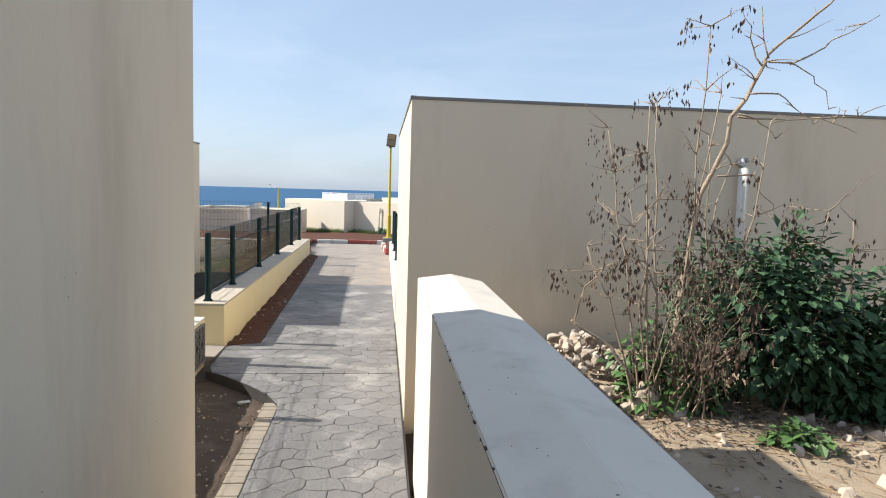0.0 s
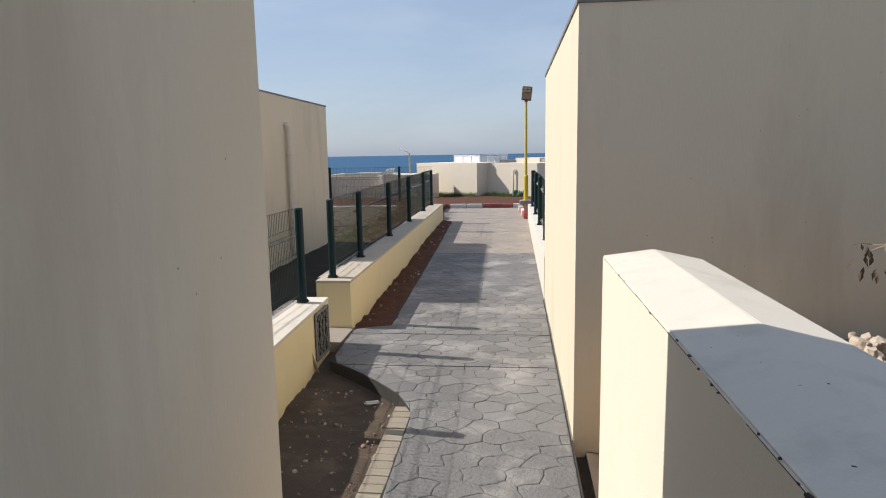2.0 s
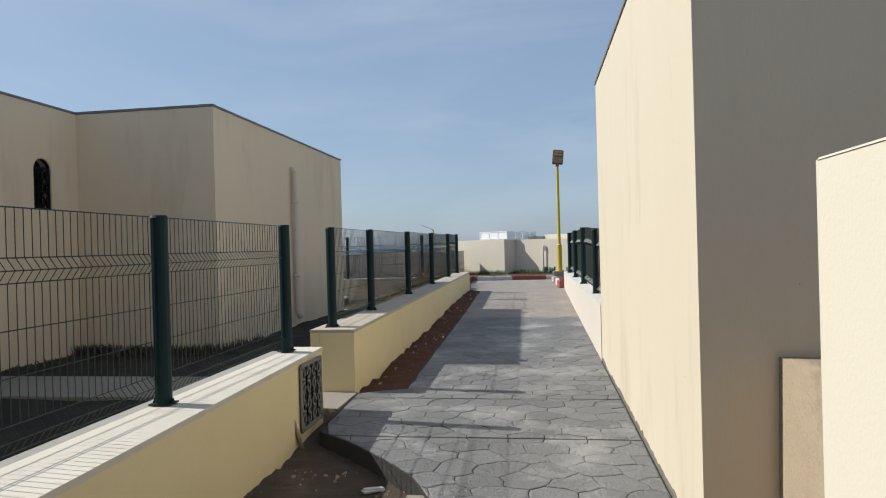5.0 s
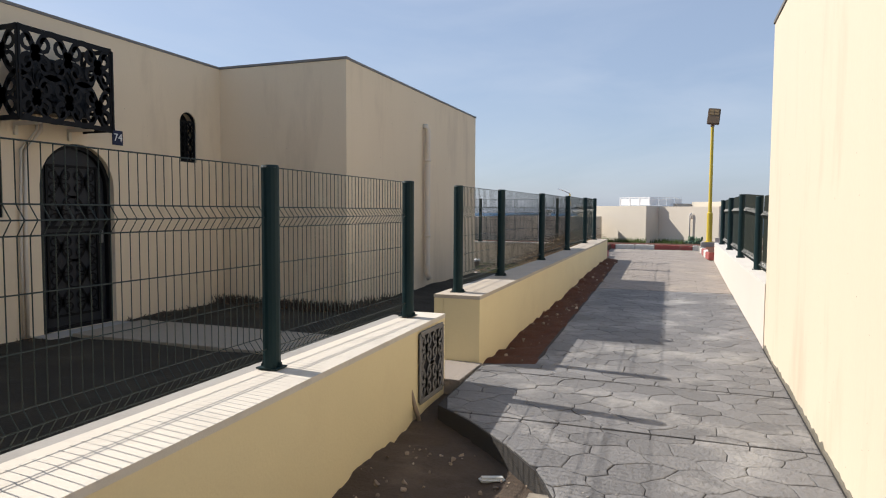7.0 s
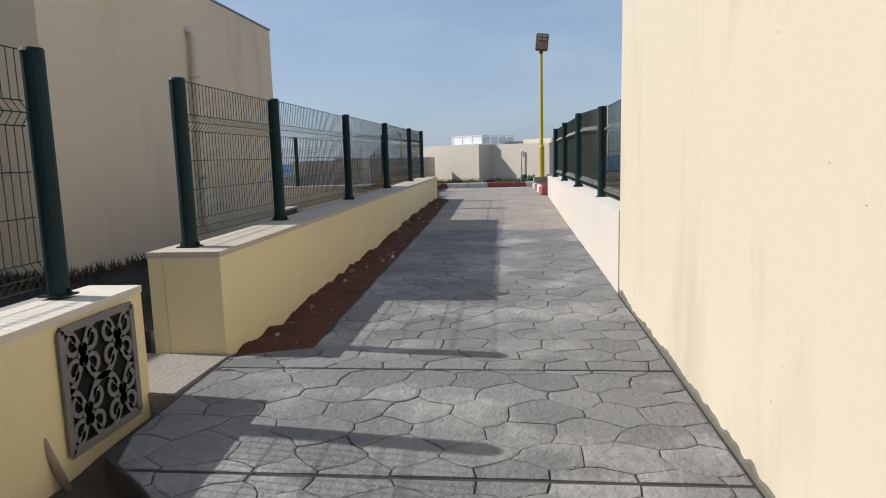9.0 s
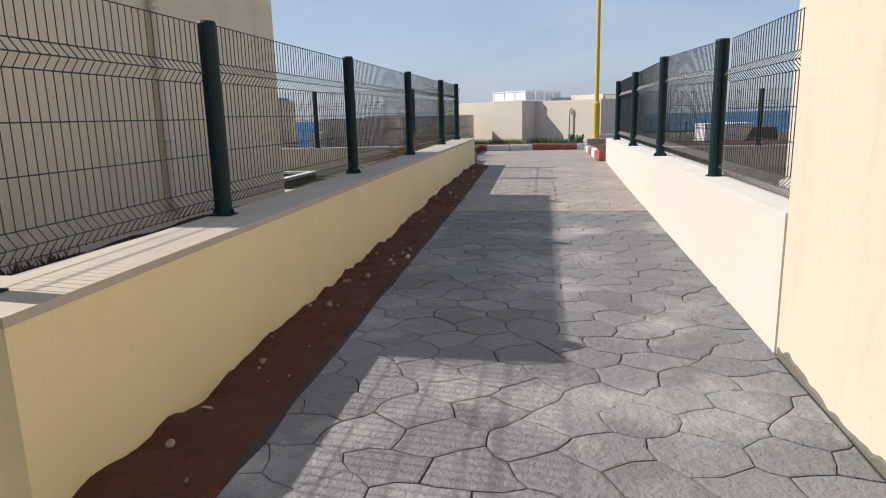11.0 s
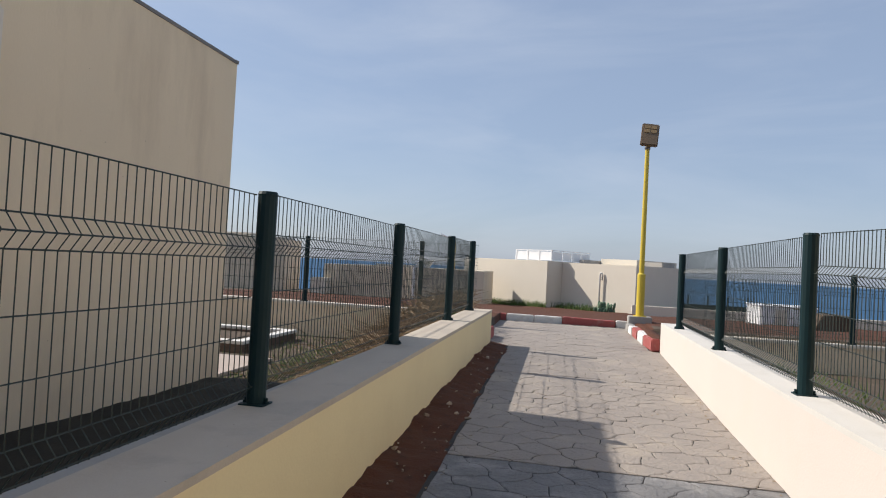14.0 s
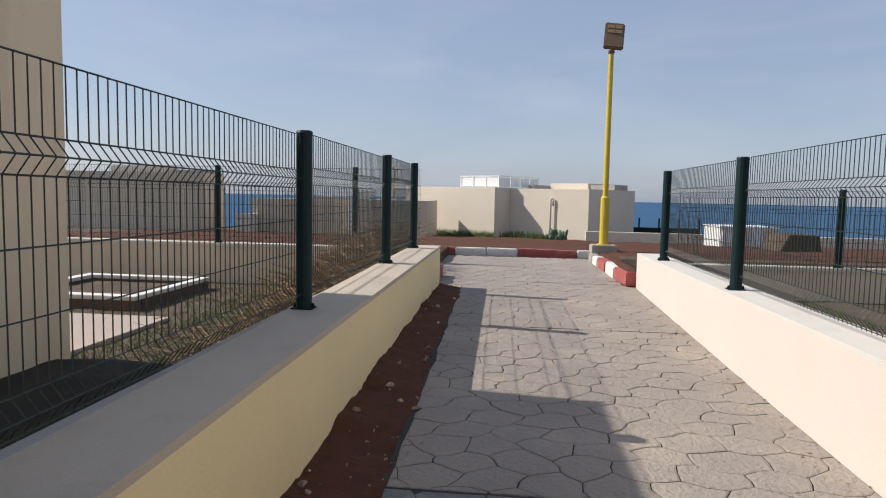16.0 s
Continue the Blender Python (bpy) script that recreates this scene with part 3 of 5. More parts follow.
# arched door
door = tagged(empty("door_1", XF - 0.12, 8.82, -0.56), "closed dark arched metal door with scroll grille", "door", kind="structure")
d_off = Matrix.Translation((-(XF - 0.12), -8.82, 0.56))
d = sheet("leaf", [arch(DOOR[0] + 0.03, DOOR[1] - 0.03, DOOR[2] + 0.02, DOOR[3] - 0.03)], 0.05, DARK_DOOR, Matrix.Translation((XF - 0.14, 0, 0)) @ FACING_EAST, door)
d.data.transform(d_off)
d = sheet("frame", [arch(DOOR[0], DOOR[1], DOOR[2], DOOR[3]), arch(DOOR[0] + 0.05, DOOR[1] - 0.05, DOOR[2] + 0.04, DOOR[3] - 0.05)], 0.08, BLACK_IRON, Matrix.Translation((XF - 0.10, 0, 0)) @ FACING_EAST, door)
d.data.transform(d_off)
bm = bmesh.new()
scroll_grille(bm, 0.66, 0.95, 0.33, placed(XF - 0.10, 8.56, -0.40, 0))
scroll_grille(bm, 0.66, 0.70, 0.33, placed(XF - 0.10, 8.56, 0.62, 0))
d = mesh_ob("grille", bm, BLACK_IRON, door)
d.data.transform(d_off)
d = box("handle", XF - 0.11, XF - 0.06, 9.24, 9.27, 0.42, 0.58, EDGE_METAL, door, bevel=0.006)
d.data.transform(d_off)
box_step = box("step", XF, XF + 0.28, 8.26, 9.40, -0.62, -0.555, CONCRETE, bevel=0.008)
tagged(box_step, "thin concrete doorstep under the arched door", "step", kind="structure")

# barred window, arched niche window, meter vent
win = tagged(empty("window_1", XF, 6.5, 1.0), "dark window behind a black scroll grille", "window", kind="structure")
w_off = Matrix.Translation((-XF, -6.5, -1.0))
bm = bmesh.new()
add_box(bm, XF - 0.22, XF - 0.20, WIN[0], WIN[1], WIN[2], WIN[3])
mesh_ob("pane", bm, GLASS_DARK, win).data.transform(w_off)
bm = bmesh.new()
scroll_grille(bm, WIN[1] - WIN[0] - 0.04, WIN[3] - WIN[2] - 0.04, 0.42, placed(XF - 0.03, WIN[0] + 0.02, WIN[2] + 0.02, 0), bar=0.026, frame_w=0.05)
mesh_ob("grille", bm, BLACK_IRON, win).data.transform(w_off)
bm = bmesh.new()
add_box(bm, XF - 0.05, XF + 0.05, WIN[0] - 0.04, WIN[1] + 0.04, WIN[2] - 0.05, WIN[2] - 0.004)
mesh_ob("sill", bm, STUCCO_PALE, win, bevel=0.006).data.transform(w_off)

for nm, o, lab in (("window_2", arch(*NICHE), "small arched window with black scroll grille"), ("window_3", rect(VENT[0], VENT[2], VENT[1], VENT[3]), "narrow meter opening with black grille")):
    wn = tagged(empty(nm, XF, o[0][0], o[0][1]), lab, "window", kind="structure")
    wo = Matrix.Translation((-XF, -o[0][0], -o[0][1]))
    sheet("pane", [o], 0.02, GLASS_DARK, Matrix.Translation((XF - 0.16, 0, 0)) @ FACING_EAST, wn).data.transform(wo)
    bm = bmesh.new()
    wd = o[1][0] - o[0][0]
    ht = max(p[1] for p in o) - o[0][1]
    scroll_grille(bm, wd - 0.02, ht - (0.14 if nm == "window_2" else 0.02), 0.18, placed(XF - 0.03, o[0][0] + 0.01, o[0][1] + 0.01, 0), bar=0.018)
    mesh_ob("grille", bm, BLACK_IRON, wn).data.transform(wo)
    edge_in = [(wd / 2 + o[0][0] + (x - wd / 2 - o[0][0]) * 0.86, o[0][1] + 0.03 + (y - o[0][1]) * 0.93) for x, y in o]
    sheet("frame", [o, edge_in], 0.03, BLACK_IRON, Matrix.Translation((XF - 0.035, 0, 0)) @ FACING_EAST, wn).data.transform(wo)

# air conditioner in a cut metal cage
cage = tagged(empty("air_conditioner_cage", XF, 8.45, 1.72), "black cut-metal scroll cage round a wall air conditioner", "cage")
c_off = Matrix.Translation((-XF, -8.45, -1.72))
bm = bmesh.new()
scroll_grille(bm, 1.10, 0.88, 0.37, placed(-6.24, 7.86, 1.73, 0), bar=0.042, frame_w=0.05)
mesh_ob("front", bm, BLACK_IRON, cage).data.transform(c_off)
for yy in (7.86, 8.96):
    bm = bmesh.new()
    scroll_grille(bm, 0.44, 0.88, 0.37, placed(-6.25, yy, 1.73, 90), bar=0.042, frame_w=0.05)
    mesh_ob("side", bm, BLACK_IRON, cage).data.transform(c_off)
# The unit takes near-black paint to give the shade inside the cage.
bm = bmesh.new()
add_box(bm, -6.66, -6.38, 8.10, 8.80, 1.84, 2.40)
mesh_ob("unit", bm, DARK_DOOR, cage, bevel=0.02).data.transform(c_off)
for r in (0.10, 0.17, 0.23):
    bm = bmesh.new()
    ribbon(bm, [(r * math.cos(a), r * math.sin(a)) for a in (2 * math.pi * k / 26 for k in range(27))], 0.012, 0.012, placed(-6.374, 8.36, 2.12, 0))
    mesh_ob("fan_guard_ring", bm, BLACK_IRON, cage).data.transform(c_off)
for yy in (8.12, 8.75):
    bm = bmesh.new()
    add_box(bm, -6.699, -6.32, yy, yy + 0.035, 1.70, 1.735)
    add_box(bm, -6.699, -6.665, yy, yy + 0.035, 1.60, 1.701)
    mesh_ob("bracket", bm, STUCCO_PALE, cage).data.transform(c_off)

# pipes on the fronts
pipe = tagged(tube("drain_pipe", [(XF + 0.02, 7.70, 2.32), (XF + 0.07, 7.70, 2.40), (XF + 0.07, 7.70, 2.28), (XF + 0.07, 7.70, -0.48), (XF + 0.12, 7.70, -0.57)], 0.055, PVC), "grey-white plastic rainwater pipe on the house front", "pipe")
bm = bmesh.new()
for k, (dy, r) in enumerate(((0.0, 0.02), (0.05, 0.014))):
    add_tube(bm, [(XF + 0.03, 8.42 - dy, 1.76), (XF + 0.1, 8.36 - dy, 1.67), (XF + 0.035, 8.22 - dy, 1.45), (XF + 0.03, 8.20 - dy, 0.5), (XF + 0.03, 8.19 - dy, -0.55)], r, 8)
tagged(mesh_ob("conditioner_pipe", bm, PVC_BEIGE, smooth=True), "pair of thin insulated pipes below the air conditioner", "pipe")
wing_pipe = tagged(tube("drain_pipe", [(-4.56, 14.25, 2.36), (-4.50, 14.25, 2.36), (-4.47, 14.25, 2.30), (-4.47, 14.25, 1.3), (-4.47, 14.25, -0.30), (-4.42, 14.25, -0.42)], 0.05, PVC_BEIGE), "beige painted rainwater pipe on the house wing", "pipe")
for z in (1.72, 0.35):
    tube("collar", [(-4.47, 14.25, z), (-4.47, 14.25, z + 0.05)], 0.06, PVC_BEIGE, wing_pipe)

# number plate
plate = tagged(box("number_plate", XF + 0.001, XF + 0.012, 9.37, 9.53, 1.62, 1.80, BLUE_PLATE, bevel=0.004), "dark blue enamel house number plate reading 74", "sign")
cu = bpy.data.curves.new("digits", "FONT")
cu.body, cu.size, cu.align_x, cu.align_y, cu.extrude = "74", 0.13, "CENTER", "CENTER", 0.002
tmp = bpy.data.objects.new("digits", cu)
me = bpy.data.meshes.new_from_object(tmp)
bpy.data.objects.remove(tmp)
me.transform(Matrix.Translation((XF + 0.016, 9.45, 1.71)) @ FACING_EAST)
me.materials.clear()
me.materials.append(WHITE_TEXT)
digits = new("digits", me)
digits.parent = plate

# cut-metal cover on the garden wall
cover = tagged(empty("meter_cover", -2.10, 8.25, -0.72), "black cut-metal meter cover on the low wall", "cover")
bm = bmesh.new()
add_box(bm, -2.105, -2.066, 8.0, 8.51, -0.70, -0.15)
mesh_ob("back", bm, BLACK_IRON, cover).data.transform(Matrix.Translation((2.10, -8.25, 0.72)))
bm = bmesh.new()
scroll_grille(bm, 0.51, 0.55, 0.27, placed(-2.058, 8.0, -0.70, 0), bar=0.022, frame_w=0.035)
mesh_ob("grille", bm, EDGE_METAL, cover).data.transform(Matrix.Translation((2.10, -8.25, 0.72)))


# ---- fences ----
def panel_mesh(length, flip):
    """Welded wire panel with two V folds, from x = 0 at the post line, along +y, base at z = 0."""
    s = -1 if flip else 1
    prof = ((0.0, 0.025), (0.0, 0.04), (0.045, 0.095), (0.0, 0.15), (0.0, 0.75), (0.042, 0.805), (0.0, 0.86), (0.0, 1.081))
    bm = bmesh.new()
    n = int(length / 0.0505)
    for k in range(n + 1):
        y = (length - n * 0.0505) / 2 + k * 0.0505
        add_tube(bm, [(s * x, y, z) for x, z in prof], 0.0030, 4)
    for x, z in ((0, 0.035), (0.045, 0.095), (0, 0.15), (0, 0.35), (0, 0.55), (0, 0.75), (0.042, 0.805), (0, 0.86), (0, 1.078)):
        add_tube(bm, [(s * x + 0.004, 0, z), (s * x + 0.004, length, z)], 0.0031, 4)
    me = bpy.data.meshes.new("panel")
    bm.to_mesh(me)
    bm.free()
    me.materials.append(WIRE)
    return me


def post_mesh():
    bm = bmesh.new()
    add_tube(bm, [(0, 0, 0), (0, 0, 1.085)], 0.05, 14)
    add_tube(bm, [(0, 0, 1.085), (0, 0, 1.10)], [0.053, 0.046], 14)
    add_box(bm, -0.07, 0.066, -0.055, 0.055, 0.0, 0.008)
    add_box(bm, -0.014, 0.014, 0.042, 0.064, 0.02, 1.08)
    for x in (-0.058, 0.058):
        add_tube(bm, [(x, 0, 0.008), (x, 0, 0.035)], 0.009, 6)
        add_tube(bm, [(x, 0, 0.008), (x, 0, 0.018)], 0.015, 6)
    me = bpy.data.meshes.new("post")
    for f in bm.faces:
        f.smooth = False
    bm.to_mesh(me)
    bm.free()
    me.materials.append(GREEN_STEEL)
    return me


POST = post_mesh()
PANELS = {}


def fence(name, x, ys, top, flip, label):
    f = tagged(empty(name, x, ys[0], top(ys[0])), label, "fence")
    for i, y in enumerate(ys):
        p = new("post", POST)
        p.parent = f
        p.location = (0, y - ys[0], top(y) - top(ys[0]))
        if i + 1 < len(ys):
            length = round(ys[i + 1] - y - 0.07, 2)
            key = (length, flip)
            if key not in PANELS:
                PANELS[key] = panel_mesh(length, flip)
            q = new("panel", PANELS[key])
            q.parent = f
            q.location = (0.05 if flip else -0.05, y + 0.035 - ys[0], top(y + 1) - top(ys[0]) + 0.015)
    return f


fence_scale = 1.05
lerp_top = lambda y: -0.01 + 0.1 * (y - 9.375) / 11.975
fence_gate = fence("fence", -2.325, [3.80, 6.40, 8.37], lambda y: -0.072, False, "dark green welded wire fence on the low wall")
fence_gate.scale = (1, 1, fence_scale)
fence("fence", -2.29, [9.60, 11.30, 13.88, 16.48, 19.08, 20.9], lerp_top, False, "dark green welded wire fence on the long wall")
fence_right = fence("fence", 0.86, [12.97, 15.57, 18.17, 20.77], lambda y: 0.06 - 0.03 * (y - 11.03) / 10.8, True, "dark green welded wire fence on the white wall")
first_post = [c for c in fence_right.children if c.data == POST][0]
first_post.scale = (1, 1, 0.93)
first_post.location.z -= 0.02
second_bay = [c for c in fence_right.children if c.name.startswith("panel")][0]
second_bay.data = second_bay.data.copy()
for v in second_bay.data.vertices:
    v.co.z *= 1 - 0.075 * max(0.0, 1 - v.co.y / 2.5)
first_bay = new("panel", panel_mesh(1.86, True))
first_bay.parent = fence_right
first_bay.location = (0.05, 11.05 - 12.97, -0.015)
first_bay.scale = (1, 1, 0.94)

# ---- street lamp ----
lamp = tagged(empty("street_lamp", 0.74, 25.2, -0.2), "yellow painted steel lamp post with solar lamp head", "street lamp")
box("footing", -0.24, 0.24, -0.22, 0.22, -0.25, 0.10, CONCRETE, lamp, bevel=0.015)
bm = bmesh.new()
add_tube(bm, [(0, 0, 0.09), (0, 0, 0.95), (0, 0, 1.0), (0, 0, 1.03), (0, 0, 3.72)], [0.085, 0.085, 0.085, 0.055, 0.045], 16)
add_tube(bm, [(0, 0, 0.10), (0, 0, 0.115)], 0.14, 16)
mesh_ob("pole", bm, YELLOW_POLE, lamp, smooth=False)
head = box("lamp_head", -0.18, 0.18, -0.05, 0.05, -0.27, 0.27, LAMP_CASE, lamp, bevel=0.02)
head.matrix_basis = pose(0.03, -0.05, 4.0, -22, 6, 0)
bm = bmesh.new()
for i in range(2):
    for j in range(2):
        add_box(bm, -0.13 + 0.135 * i, -0.005 + 0.135 * i, -0.062, -0.051, 0.03 + 0.1 * j, 0.11 + 0.1 * j)
led = mesh_ob("lens", bm, LAMP_LED, lamp, bevel=0.004)
led.matrix_basis = pose(0.03, -0.05, 4.0, -22, 6, 0)
tube("neck", [(0, 0, 3.70), (0, -0.01, 3.80)], 0.06, EDGE_METAL, lamp)


# ---- kerbs ----
def kerb_stone(cx, cy, length, yaw, mat, z):
    k = box("kerb_stone", -length / 2 + 0.006, length / 2 - 0.006, -0.075, 0.075, -0.2, 0.0, mat, bevel=0.018)
    k.matrix_basis = pose(cx, cy, z, random.uniform(-2, 2), random.uniform(-1.5, 1.5), yaw + random.uniform(-1.5, 1.5))
    return tagged(k, "%s painted concrete kerb stone" % ("faded red" if mat is RED_PAINT else "worn white"), "kerb", "kerb stones at the path end", "structure")


kx = -3.35
for i, (ln, mt) in enumerate(((0.8, RED_PAINT), (0.42, RED_PAINT), (0.62, WHITE_PAINT), (0.62, WHITE_PAINT), (1.15, RED_PAINT), (0.78, WHITE_PAINT), (0.5, CONCRETE))):
    kerb_stone(kx + ln / 2, 25.38 + 0.12 * (kx + ln / 2 + 1) * 0.15, ln, 1.2, mt, -0.24)
    kx += ln
ky = 21.80
for ln, mt in ((0.82, RED_PAINT), (0.72, WHITE_PAINT), (0.72, RED_PAINT), (0.5, WHITE_PAINT), (0.45, CONCRETE)):
    kerb_stone(0.67 - 0.05 * (ky + ln / 2 - 21.8), ky + ln / 2, ln, 92.8, mt, -0.25)
    ky += ln
kerb_stone(-2.12, 22.0, 0.7, 90, RED_PAINT, -0.27)
kerb_stone(-2.12, 21.75, 0.25, 90, WHITE_PAINT, -0.25)

# ---- far white houses beyond the road ----
fw = tagged(empty("house_far", -1.67, 36.0, -0.7), "low cream house with flat roof facing the path end", "house", kind="structure")
fw.rotation_euler = (0, 0, radians(-38))
box("wall", -4.75, 0.0, 0, 7.5, -0.6, 1.83, STUCCO_PALE, fw, bevel=0.01)
box("wall", 0.002, 3.35, 0.89, 4.05, -0.6, 1.80, STUCCO_PALE, fw, bevel=0.01)
box("roof_slab", 0.3, 2.0, 3.0, 6.0, 1.6, 2.05, STUCCO_PALE, fw, bevel=0.01)
box("roof_slab", 2.1, 3.1, 3.0, 3.9, 1.6, 1.99, CONCRETE, fw, bevel=0.01)
box("roof_slab", 0.05, 0.28, 1.9, 4.0, 1.6, 1.96, CONCRETE, fw, bevel=0.01)
rail = tagged(empty("roof_screen", -1.67, 36.0, 1.13), "white framed panel screen on the flat roof", "screen")
rail.rotation_euler = (0, 0, radians(-38))
for i in range(3):
    box("panel", -2.06 + i * 0.62, -1.48 + i * 0.62, 0.44, 0.46, 0.03, 0.37, WHITE_RAIL, rail, bevel=0.004)
for i in range(4):
    box("panel", -0.19, -0.17, 0.50 + i * 0.6, 1.06 + i * 0.6, 0.03, 0.37, WHITE_RAIL, rail, bevel=0.004)
for i in range(4):
    box("frame_post", -2.10 + i * 0.625, -2.05 + i * 0.625, 0.42, 0.48, 0.0, 0.40, WHITE_RAIL, rail)
box("top_rail", -2.11, -0.16, 0.42, 0.48, 0.40, 0.435, WHITE_RAIL, rail)
box("top_rail", -0.20, -0.16, 0.481, 2.9, 0.40, 0.435, WHITE_RAIL, rail)
tagged(box("wall_far", 1.3, 16.0, 33.3, 33.5, -1.2, -0.25, STUCCO_PALE, bevel=0.01), "low cream boundary wall beyond the road", "wall", kind="structure")
tagged(tube("stand_pipe", [(0.30, 35.47, -0.7), (0.30, 35.47, 0.70), (0.32, 35.47, 0.77), (0.36, 35.46, 0.77), (0.385, 35.45, 0.72), (0.385, 35.45, 0.50)], 0.032, PVC), "cream stand pipe against the far house wall", "pipe")

# houses and walls beyond the yards
far_a = block_house("house_far_west", -24, -11.7, 34, 35.6, -1.2, 1.40, STUCCO, "flat-roofed beige house beyond the yard", edge=False)
box("roof_hut", -15.4, -13.3, 34.4, 35.3, 1.15, 1.62, STUCCO_PALE, far_a, bevel=0.01)
box("roof_slab", -13.0, -11.9, 34.3, 35.4, 1.41, 1.50, CONCRETE, far_a)
far_b = block_house("house_far_middle", -10.2, -6.6, 34.5, 40, -1.2, 0.56, STUCCO, "low flat-roofed beige house beyond the yard", edge=False)
box("wall", -10.5, -9.9, 33.9, 34.49, -1.2, 0.02, STUCCO_PALE, far_b)
box("roof_hut", -8.6, -7.2, 36, 38, 0.57, 0.66, CONCRETE, far_b)
far_c = tagged(empty("house_far_gable", -5.9, 34.2, -1.2), "beige outbuilding with white gabled end wall", "house", kind="structure")
bm = bmesh.new()
lo = [bm.verts.new((x, 0.0, z)) for x, z in ((-0.68, 0), (-0.58, 0), (-0.58, 1.85), (-0.40, 2.12), (-0.68, 1.75))]
hi = [bm.verts.new((v.co.x, 2.6, v.co.z)) for v in lo]
bm.faces.new(lo)
bm.faces.new(hi[::-1])
for k in range(5):
    bm.faces.new((lo[k], lo[(k + 1) % 5], hi[(k + 1) % 5], hi[k]))
mesh_ob("gable_wall", bm, WHITE_RAIL, far_c)
box("wall", -0.57, 2.0, 0.05, 3.0, 0, 1.8, STUCCO, far_c, bevel=0.01)
white_hut = tagged(empty("white_hut", 4.68, 31.0, -0.6), "low white panelled hut beyond the road", "hut")
box("body", 0, 1.52, 0, 1.5, 0, 0.66, WHITE_RAIL, white_hut, bevel=0.01)
box("cap", -0.03, 1.55, -0.04, 1.54, 0.661, 0.70, WHITE_RAIL, white_hut, bevel=0.008)
for i in range(4):
    box("panel", 0.05 + i * 0.37, 0.36 + i * 0.37, -0.03, -0.002, 0.16, 0.60, STUCCO_PALE if i in (1, 3) else WHITE_RAIL, white_hut, bevel=0.004)
rail_far = tagged(empty("railing", 3.4, 40.0, -1.2), "dark metal railing overlooking the sea", "railing")
for i in range(5):
    box("post", i * 0.8 - 0.03, i * 0.8 + 0.03, -0.03, 0.03, 0, 1.25, GREEN_STEEL, rail_far)
box("infill", 0, 3.2, -0.01, 0.01, 0.1, 0.85, GREEN_STEEL, rail_far)
bm = bmesh.new()
lo = [bm.verts.new((x, 0, z)) for x, z in ((0, 0), (1.25, 0), (1.15, 0.75), (0.35, 0.75))]
hi = [bm.verts.new((v.co.x, 1.4, v.co.z)) for v in lo]
bm.faces.new(lo)
bm.faces.new(hi[::-1])
for k in range(4):
    bm.faces.new((lo[k], lo[(k + 1) % 4], hi[(k + 1) % 4], hi[k]))
hut = mesh_ob("ramp_block", bm, SOIL, bevel=0.02)
hut.location = (5.22, 28.6, -0.58)
hut.scale = (0.85, 0.85, 0.8)
tagged(hut, "sloped brown earth-coloured block beyond the yard", "block")
tagged(box("wall_far_east", 8.6, 20.0, 34.2, 34.45, -1.3, -0.40, STUCCO_PALE, bevel=0.01), "low cream wall facing the sea", "wall", kind="structure")


def cactus_pad(bm, x, y, z, lean, h, w, yaw):
    m = pose(x, y, z, 0, lean, yaw)
    bmesh.ops.create_icosphere(bm, subdivisions=2, radius=0.5, matrix=m @ Matrix.Translation((0, 0, h / 2)) @ Matrix.Diagonal((w, 0.06, h, 1)))


bm = bmesh.new()
for k in range(34):
    cactus_pad(bm, 0.35 + random.uniform(-0.1, 0.5), 34.75 + random.uniform(-0.3, 0.2), -0.68 + random.choice((0, 0, 0.16)), random.uniform(-45, 45), random.uniform(0.2, 0.32), random.uniform(0.14, 0.2), random.uniform(0, 180))
tagged(mesh_ob("cactus_plant", bm, CACTUS, smooth=True), "low clump of prickly pear cactus by the far wall", "cactus")

# ---- yard behind the house wing ----
def simple_wall(name, x0, x1, y0, y1, z0, z1, label, mat=STUCCO_WEST):
    w = tagged(empty(name, x0, y0, z0), label, "wall", kind="structure")
    box("body", 0, x1 - x0, 0, y1 - y0, 0, z1 - z0 - 0.06, mat, w)
    box("coping", -0.02, x1 - x0 + 0.02, -0.02, y1 - y0 + 0.02, z1 - z0 - 0.059, z1 - z0, STUCCO_PALE, w, bevel=0.008)
    return w


simple_wall("wall_yard_north", -16, -2.55, 23.8, 24.1, -1.1, -0.17, "low beige retaining wall with pale coping across the yard")
simple_wall("wall_yard_east", 1.5, 16, 23.5, 23.8, -1.1, -0.26, "low tan retaining wall with pale coping")
fence_n = tagged(empty("fence", -14.0, 23.95, -0.17), "dark green wire fence on the yard wall", "fence")
for x in (-11.54, -6.4, -3.83):
    p = new("post", POST)
    p.parent = fence_n
    p.location = (x + 14.0, 0, 0)
    p.scale = (1, 1, 1.29)
for x in (-11.5, -8.93, -6.36, -3.79):
    q = new("panel", PANELS.setdefault((2.5, False), panel_mesh(2.5, False)))
    q.parent = fence_n
    q.rotation_euler = (0, 0, radians(-90))
    q.location = (x + 14.0, 0, 0)
    q.scale = (1, 1 if x < -4 else 0.46, 1.29)
fence_e = tagged(empty("fence", 1.8, 23.65, -0.26), "dark green wire fence on the yard wall", "fence")
for i in range(4):
    if i:
        p = new("post", POST)
        p.parent = fence_e
        p.location = (-0.1 + i * 2.57, 0, 0)
        p.scale = (1, 1, 1.15)
    q = new("panel", PANELS[(2.5, False)])
    q.parent = fence_e
    q.rotation_euler = (0, 0, radians(-90))
    q.location = (i * 2.57 - 0.07, 0, 0)
    q.scale = (1, 1, 1.15)

